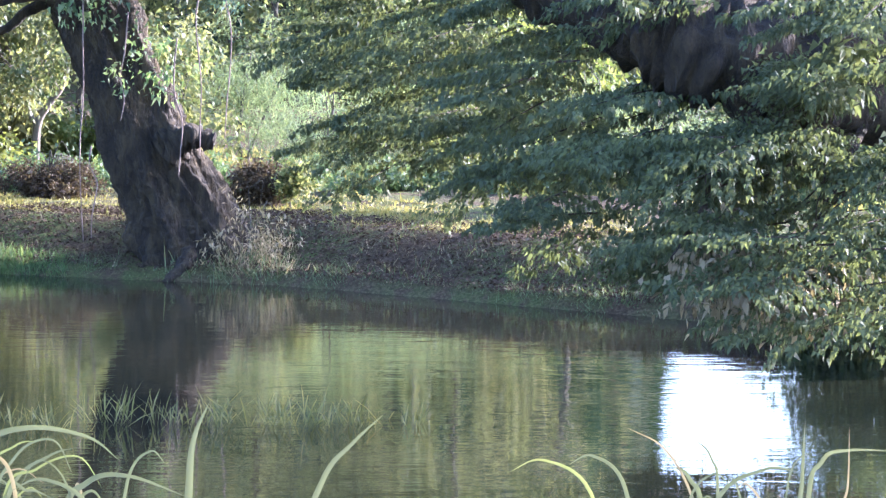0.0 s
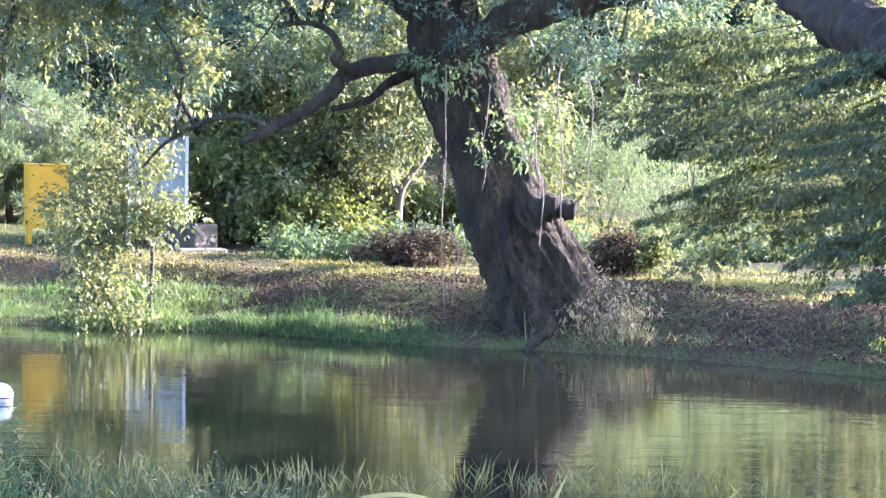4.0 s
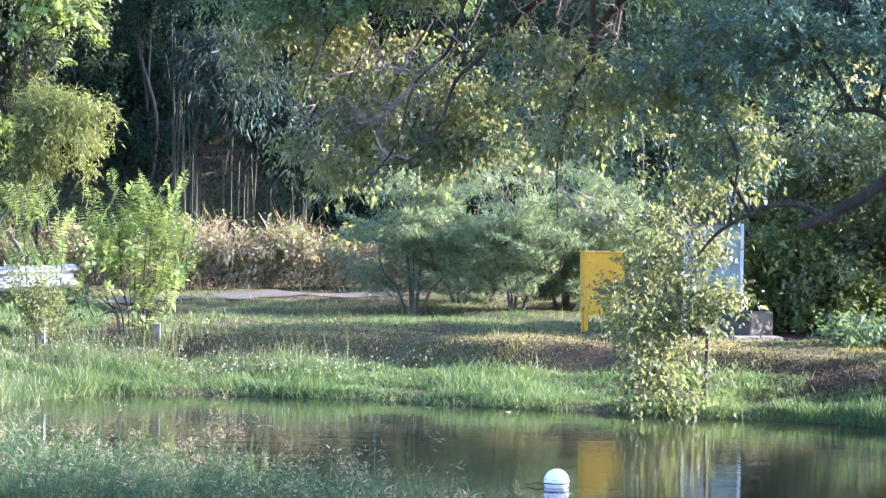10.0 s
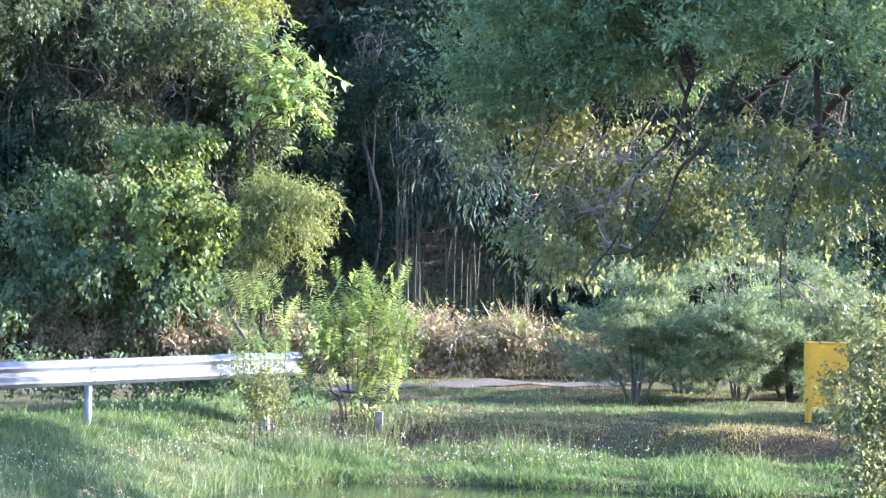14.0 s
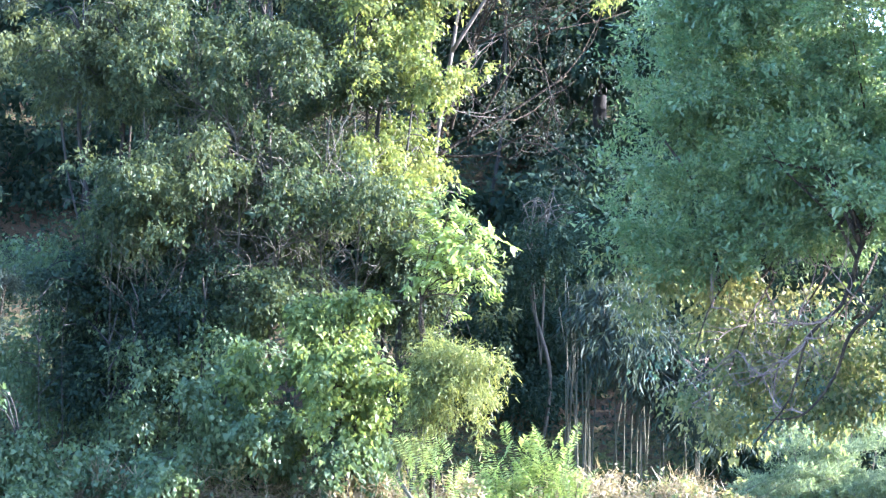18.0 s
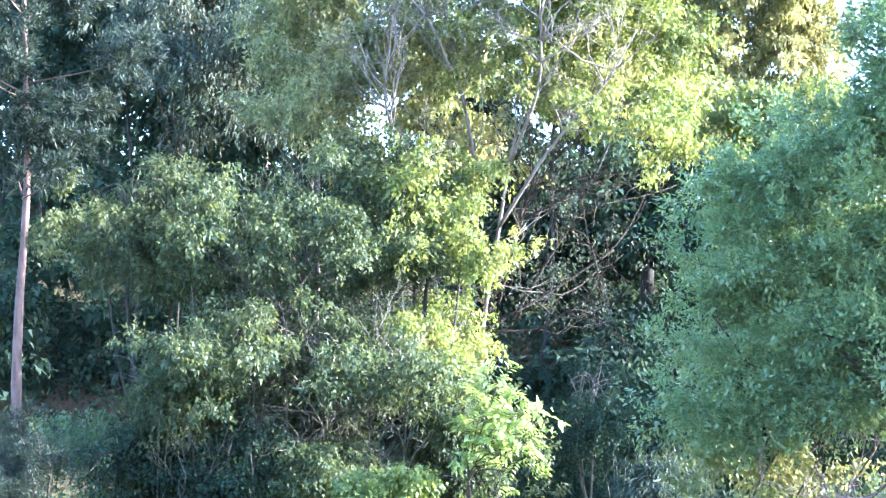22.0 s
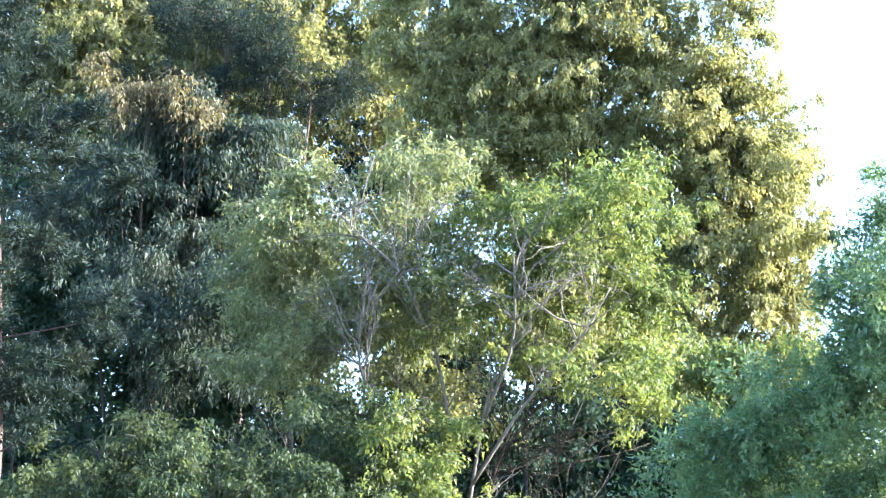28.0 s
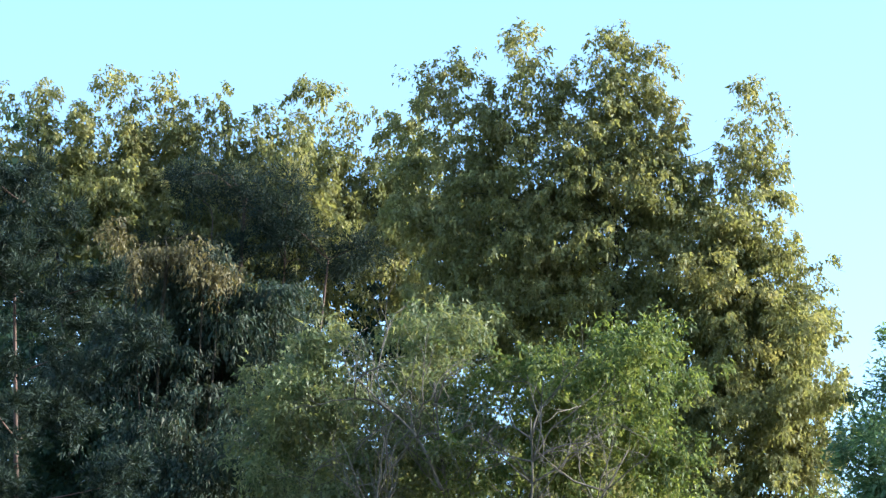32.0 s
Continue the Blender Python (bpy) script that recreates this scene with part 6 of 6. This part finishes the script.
def litter(seed, count, b0, b1, s0, s1):
    rng = np.random.default_rng(seed)
    b = rng.uniform(b0, b1, count)
    d = shore_at(b) + rng.uniform(s0, s1, count)
    a = np.radians(b)
    x, y = -np.sin(a) * d, np.cos(a) * d
    p = np.stack([x, y, ground_z(x, y) + 0.015 + rng.random(count) * 0.03], -1)
    ax = rng.normal(size=(count, 3)) * np.array([1, 1, 0.35])
    up = np.array([0, 0, 1.0]) + rng.normal(size=(count, 3)) * 0.35
    L = rng.uniform(0.03, 0.07, count)
    return leaf_quads(p, ax, up, L, L * 0.5, widest=0.25)[:, 1:]


stuff("fallen_leaves", np.concatenate([litter(320, 36000, -16.5, 0.6, 0.15, 3.4), litter(321, 6000, -1.5, 14, 2.8, 7.0)]), M_LITTER, "brown fallen leaves scattered over the bank", "leaves")


def standing_reeds():
    """Fine reeds that stand in the shallow water."""
    rng = np.random.default_rng(330)
    n = 20000
    b = 17 - 19 * rng.random(n) ** 0.8
    back = np.interp(b, [-2, -1, 5, 8, 11, 14, 17], [21.5, 22.5, 25, 27.5, 30, 32.5, 34.5])
    d = back - (0.6 + 4.5 * smooth(-2, 6, b)) * rng.random(n) + 0.4 * np.sin(b * 5)
    keep = rng.random(n) < 0.04 + 0.96 * smooth(3.6, 6.2, b)
    b, d = b[keep], d[keep]
    a = np.radians(b)
    p = np.stack([-np.sin(a) * d, np.cos(a) * d, np.full(len(b), -0.05)], -1)
    h = 0.52 * np.exp(rng.normal(size=len(b)) * 0.25) * (0.75 + 0.3 * np.sin(b * 4) * np.sin(d * 2.5)) * (0.45 + 0.55 * smooth(-1, 5, b))
    v = blade_quads(rng, p, h, 0.008, 0.3)
    k = rng.integers(0, len(b), 19000)
    t = rng.uniform(0.4, 0.95, len(k))
    q = p[k] + np.array([0, 0, 1]) * (h[k] * t)[:, None] + rng.normal(size=(len(k), 3)) * 0.04
    lf = leaf_quads(q, rng.normal(size=(len(k), 3)) * np.array([1, 1, 0.4]) + np.array([0, 0, 0.5]), rng.normal(size=(len(k), 3)), rng.uniform(0.08, 0.2, len(k)), np.full(len(k), 0.011))
    top = rng.choice(len(b), 900, replace=False)
    k = np.repeat(top, 8)
    q = p[k] + np.array([0, 0, 1]) * h[k][:, None] * 1.1 + rng.normal(size=(len(k), 3)) * np.array([0.03, 0.03, 0.04])
    stuff("reed_heads", leaf_quads(q, rng.normal(size=q.shape) * np.array([1, 1, 0.6]) + np.array([0, 0, 0.6]), rng.normal(size=q.shape), rng.uniform(0.03, 0.07, len(k)), np.full(len(k), 0.01)), M_DRY, "pale feathery seed heads on the reeds", "reeds")
    stuff("standing_reeds", np.concatenate([v, lf]), M_SHALLOWS, "fine green reeds standing in shallow water", "reeds")


standing_reeds()


def water_tufts():
    rng = np.random.default_rng(340)
    spots = [(3.0 - i * 0.42 + rng.normal() * 0.1, 24 + rng.normal() * 0.3, rng.uniform(0.5, 1.0) if i < 10 else rng.uniform(0.3, 0.6)) for i in range(16)] + [(-4.3, 24, 0.9), (-5.2, 24, 0.7), (-6.0, 23.9, 1.0), (-7.3, 24, 0.9), (-8.1, 24, 1.0), (-8.7, 24.1, 0.5), (-9.7, 24.2, 0.35)]
    for b, d, s in spots:
        c = station(b, d)
        n = int(46 * s)
        p = np.array([c.x, c.y, -0.02]) + rng.normal(size=(n, 3)) * np.array([0.16 * s, 0.12, 0])
        h = rng.uniform(0.14, 0.38, n) * (0.5 + 0.5 * s)
        ob = new("water_grass", quads("water_grass", blade_quads(rng, p, h, 0.013, 0.6), M_TURF))
        tagged(ob, "small tuft of green grass rising from the water", "grass", "tufts in the pond")


water_tufts()


def long_blade(pts, wide, mat, label):
    """One strap-like reed leaf, folded along its middle."""
    line = bent(pts, 8)
    n = len(line)
    v, f = [], []
    for i, c in enumerate(line):
        t = i / (n - 1)
        tan = (line[min(i + 1, n - 1)] - line[max(i - 1, 0)]).normalized()
        side = tan.cross(Vector((0.15, 1, 0.1))).normalized()
        w = wide * 0.5 * (1 - t ** 3) * (0.75 + 0.25 * math.sin(min(1, t * 3) * 1.57))
        v += [c - side * w, c + Vector((0, 0.25 * w, 0)), c + side * w]
    for i in range(n - 1):
        for k in (0, 1):
            f.append((3 * i + k, 3 * i + k + 1, 3 * i + k + 4, 3 * i + k + 3))
    return tagged(new("reed_leaf", mesh_of("reed_leaf", v, f, mat, True)), label, "reed", "reeds by the tripod")


for pts, w, mat in [
        ([(0.72, 7.5, 1.0), (0.73, 7.48, 1.6), (0.74, 7.46, 1.88), (0.75, 7.46, 2.02), (0.79, 7.46, 2.12)], 0.022, M_REED),
        ([(0.95, 7.45, 1.0), (1.0, 7.44, 1.7), (1.06, 7.43, 1.93), (1.13, 7.42, 2.02), (1.205, 7.4, 2.095)], 0.015, M_REED),
        ([(0.42, 7.48, 1.2), (0.44, 7.48, 1.8), (0.5, 7.48, 1.92), (0.6, 7.48, 1.935), (0.75, 7.47, 1.88)], 0.016, M_REED),
        ([(0.2, 7.5, 1.2), (0.18, 7.5, 1.8), (0.25, 7.5, 2.0), (0.36, 7.5, 2.05), (0.5, 7.48, 2.03), (0.58, 7.48, 1.97)], 0.016, M_REED),
        ([(0.3, 7.5, 1.2), (0.27, 7.5, 1.8), (0.33, 7.5, 1.98), (0.42, 7.5, 2.02), (0.47, 7.49, 1.93)], 0.008, M_REED),
        ([(0.3, 7.5, 1.2), (0.3, 7.5, 1.85), (0.38, 7.5, 1.95), (0.48, 7.5, 1.98), (0.54, 7.49, 1.9)], 0.007, M_YELLOWING),
        ([(0.2, 7.5, 1.2), (0.3, 7.5, 1.85), (0.36, 7.5, 1.9), (0.42, 7.5, 1.88)], 0.01, M_REED),
        ([(2.0, 7.3, 1.0), (1.98, 7.27, 1.7), (1.93, 7.26, 1.9), (1.86, 7.27, 2.02), (1.77, 7.29, 2.07)], 0.008, M_DRY),
        ([(1.98, 7.3, 1.0), (1.96, 7.27, 1.8), (1.92, 7.26, 1.95), (1.87, 7.27, 1.98)], 0.014, M_REED),
        ([(2.0, 7.3, 1.0), (1.99, 7.25, 1.85), (1.97, 7.25, 2.0), (1.92, 7.25, 2.05)], 0.008, M_REED),
        ([(2.18, 7.2, 1.0), (2.17, 7.18, 1.8), (2.175, 7.18, 1.95), (2.18, 7.18, 2.1)], 0.014, M_REED),
        ([(2.2, 7.2, 1.0), (2.19, 7.18, 1.85), (2.22, 7.17, 2.0), (2.28, 7.15, 2.03), (2.4, 7.12, 2.03)], 0.012, M_REED),
        ([(2.28, 7.2, 1.0), (2.27, 7.16, 1.8), (2.28, 7.15, 1.95), (2.28, 7.15, 2.09)], 0.007, M_DRY),
        ([(-0.12, 7.5, 1.0), (-0.1, 7.5, 1.7), (-0.05, 7.5, 1.9), (0.06, 7.5, 1.96), (0.2, 7.5, 1.9)], 0.012, M_REED),
        ([(0.1, 7.5, 1.0), (0.1, 7.5, 1.7), (0.07, 7.5, 1.9), (0.0, 7.5, 1.99)], 0.009, M_REED)]:
    long_blade(pts, w, mat, "curved strap-like reed leaf, dry and brown" if mat == M_DRY else ("yellowing curved reed leaf" if mat == M_YELLOWING else "long green strap-like reed leaf"))

rg = random.Random(21)
for k in range(34):
    b = rg.choice([rg.uniform(-4.6, -0.4), rg.uniform(-2.2, -0.8), rg.uniform(-16.5, -13.5)])
    d = rg.uniform(7.2, 7.8)
    foot = station(b, d, 1.1)
    side, reach = rg.choice((-1, 1)), rg.uniform(0.03, 0.3)
    peak = 3 - d * math.tan(radians(rg.uniform(7.5, 8.4)))
    pts = [foot, foot + Vector((0.02 * side, 0, 0.5)), Vector((foot.x + 0.3 * reach * side, foot.y, peak - 0.08)), Vector((foot.x + 0.7 * reach * side, foot.y, peak)), Vector((foot.x + reach * side, foot.y, peak - reach * rg.uniform(-0.2, 0.5)))]
    mat = M_DRY if k % 7 == 0 else (M_YELLOWING if k % 5 == 0 else M_REED)
    long_blade(pts, rg.uniform(0.005, 0.013), mat, "thin curved reed leaf, dry and brown" if mat == M_DRY else ("thin yellowing curved reed leaf" if mat == M_YELLOWING else "thin green strap-like reed leaf"))
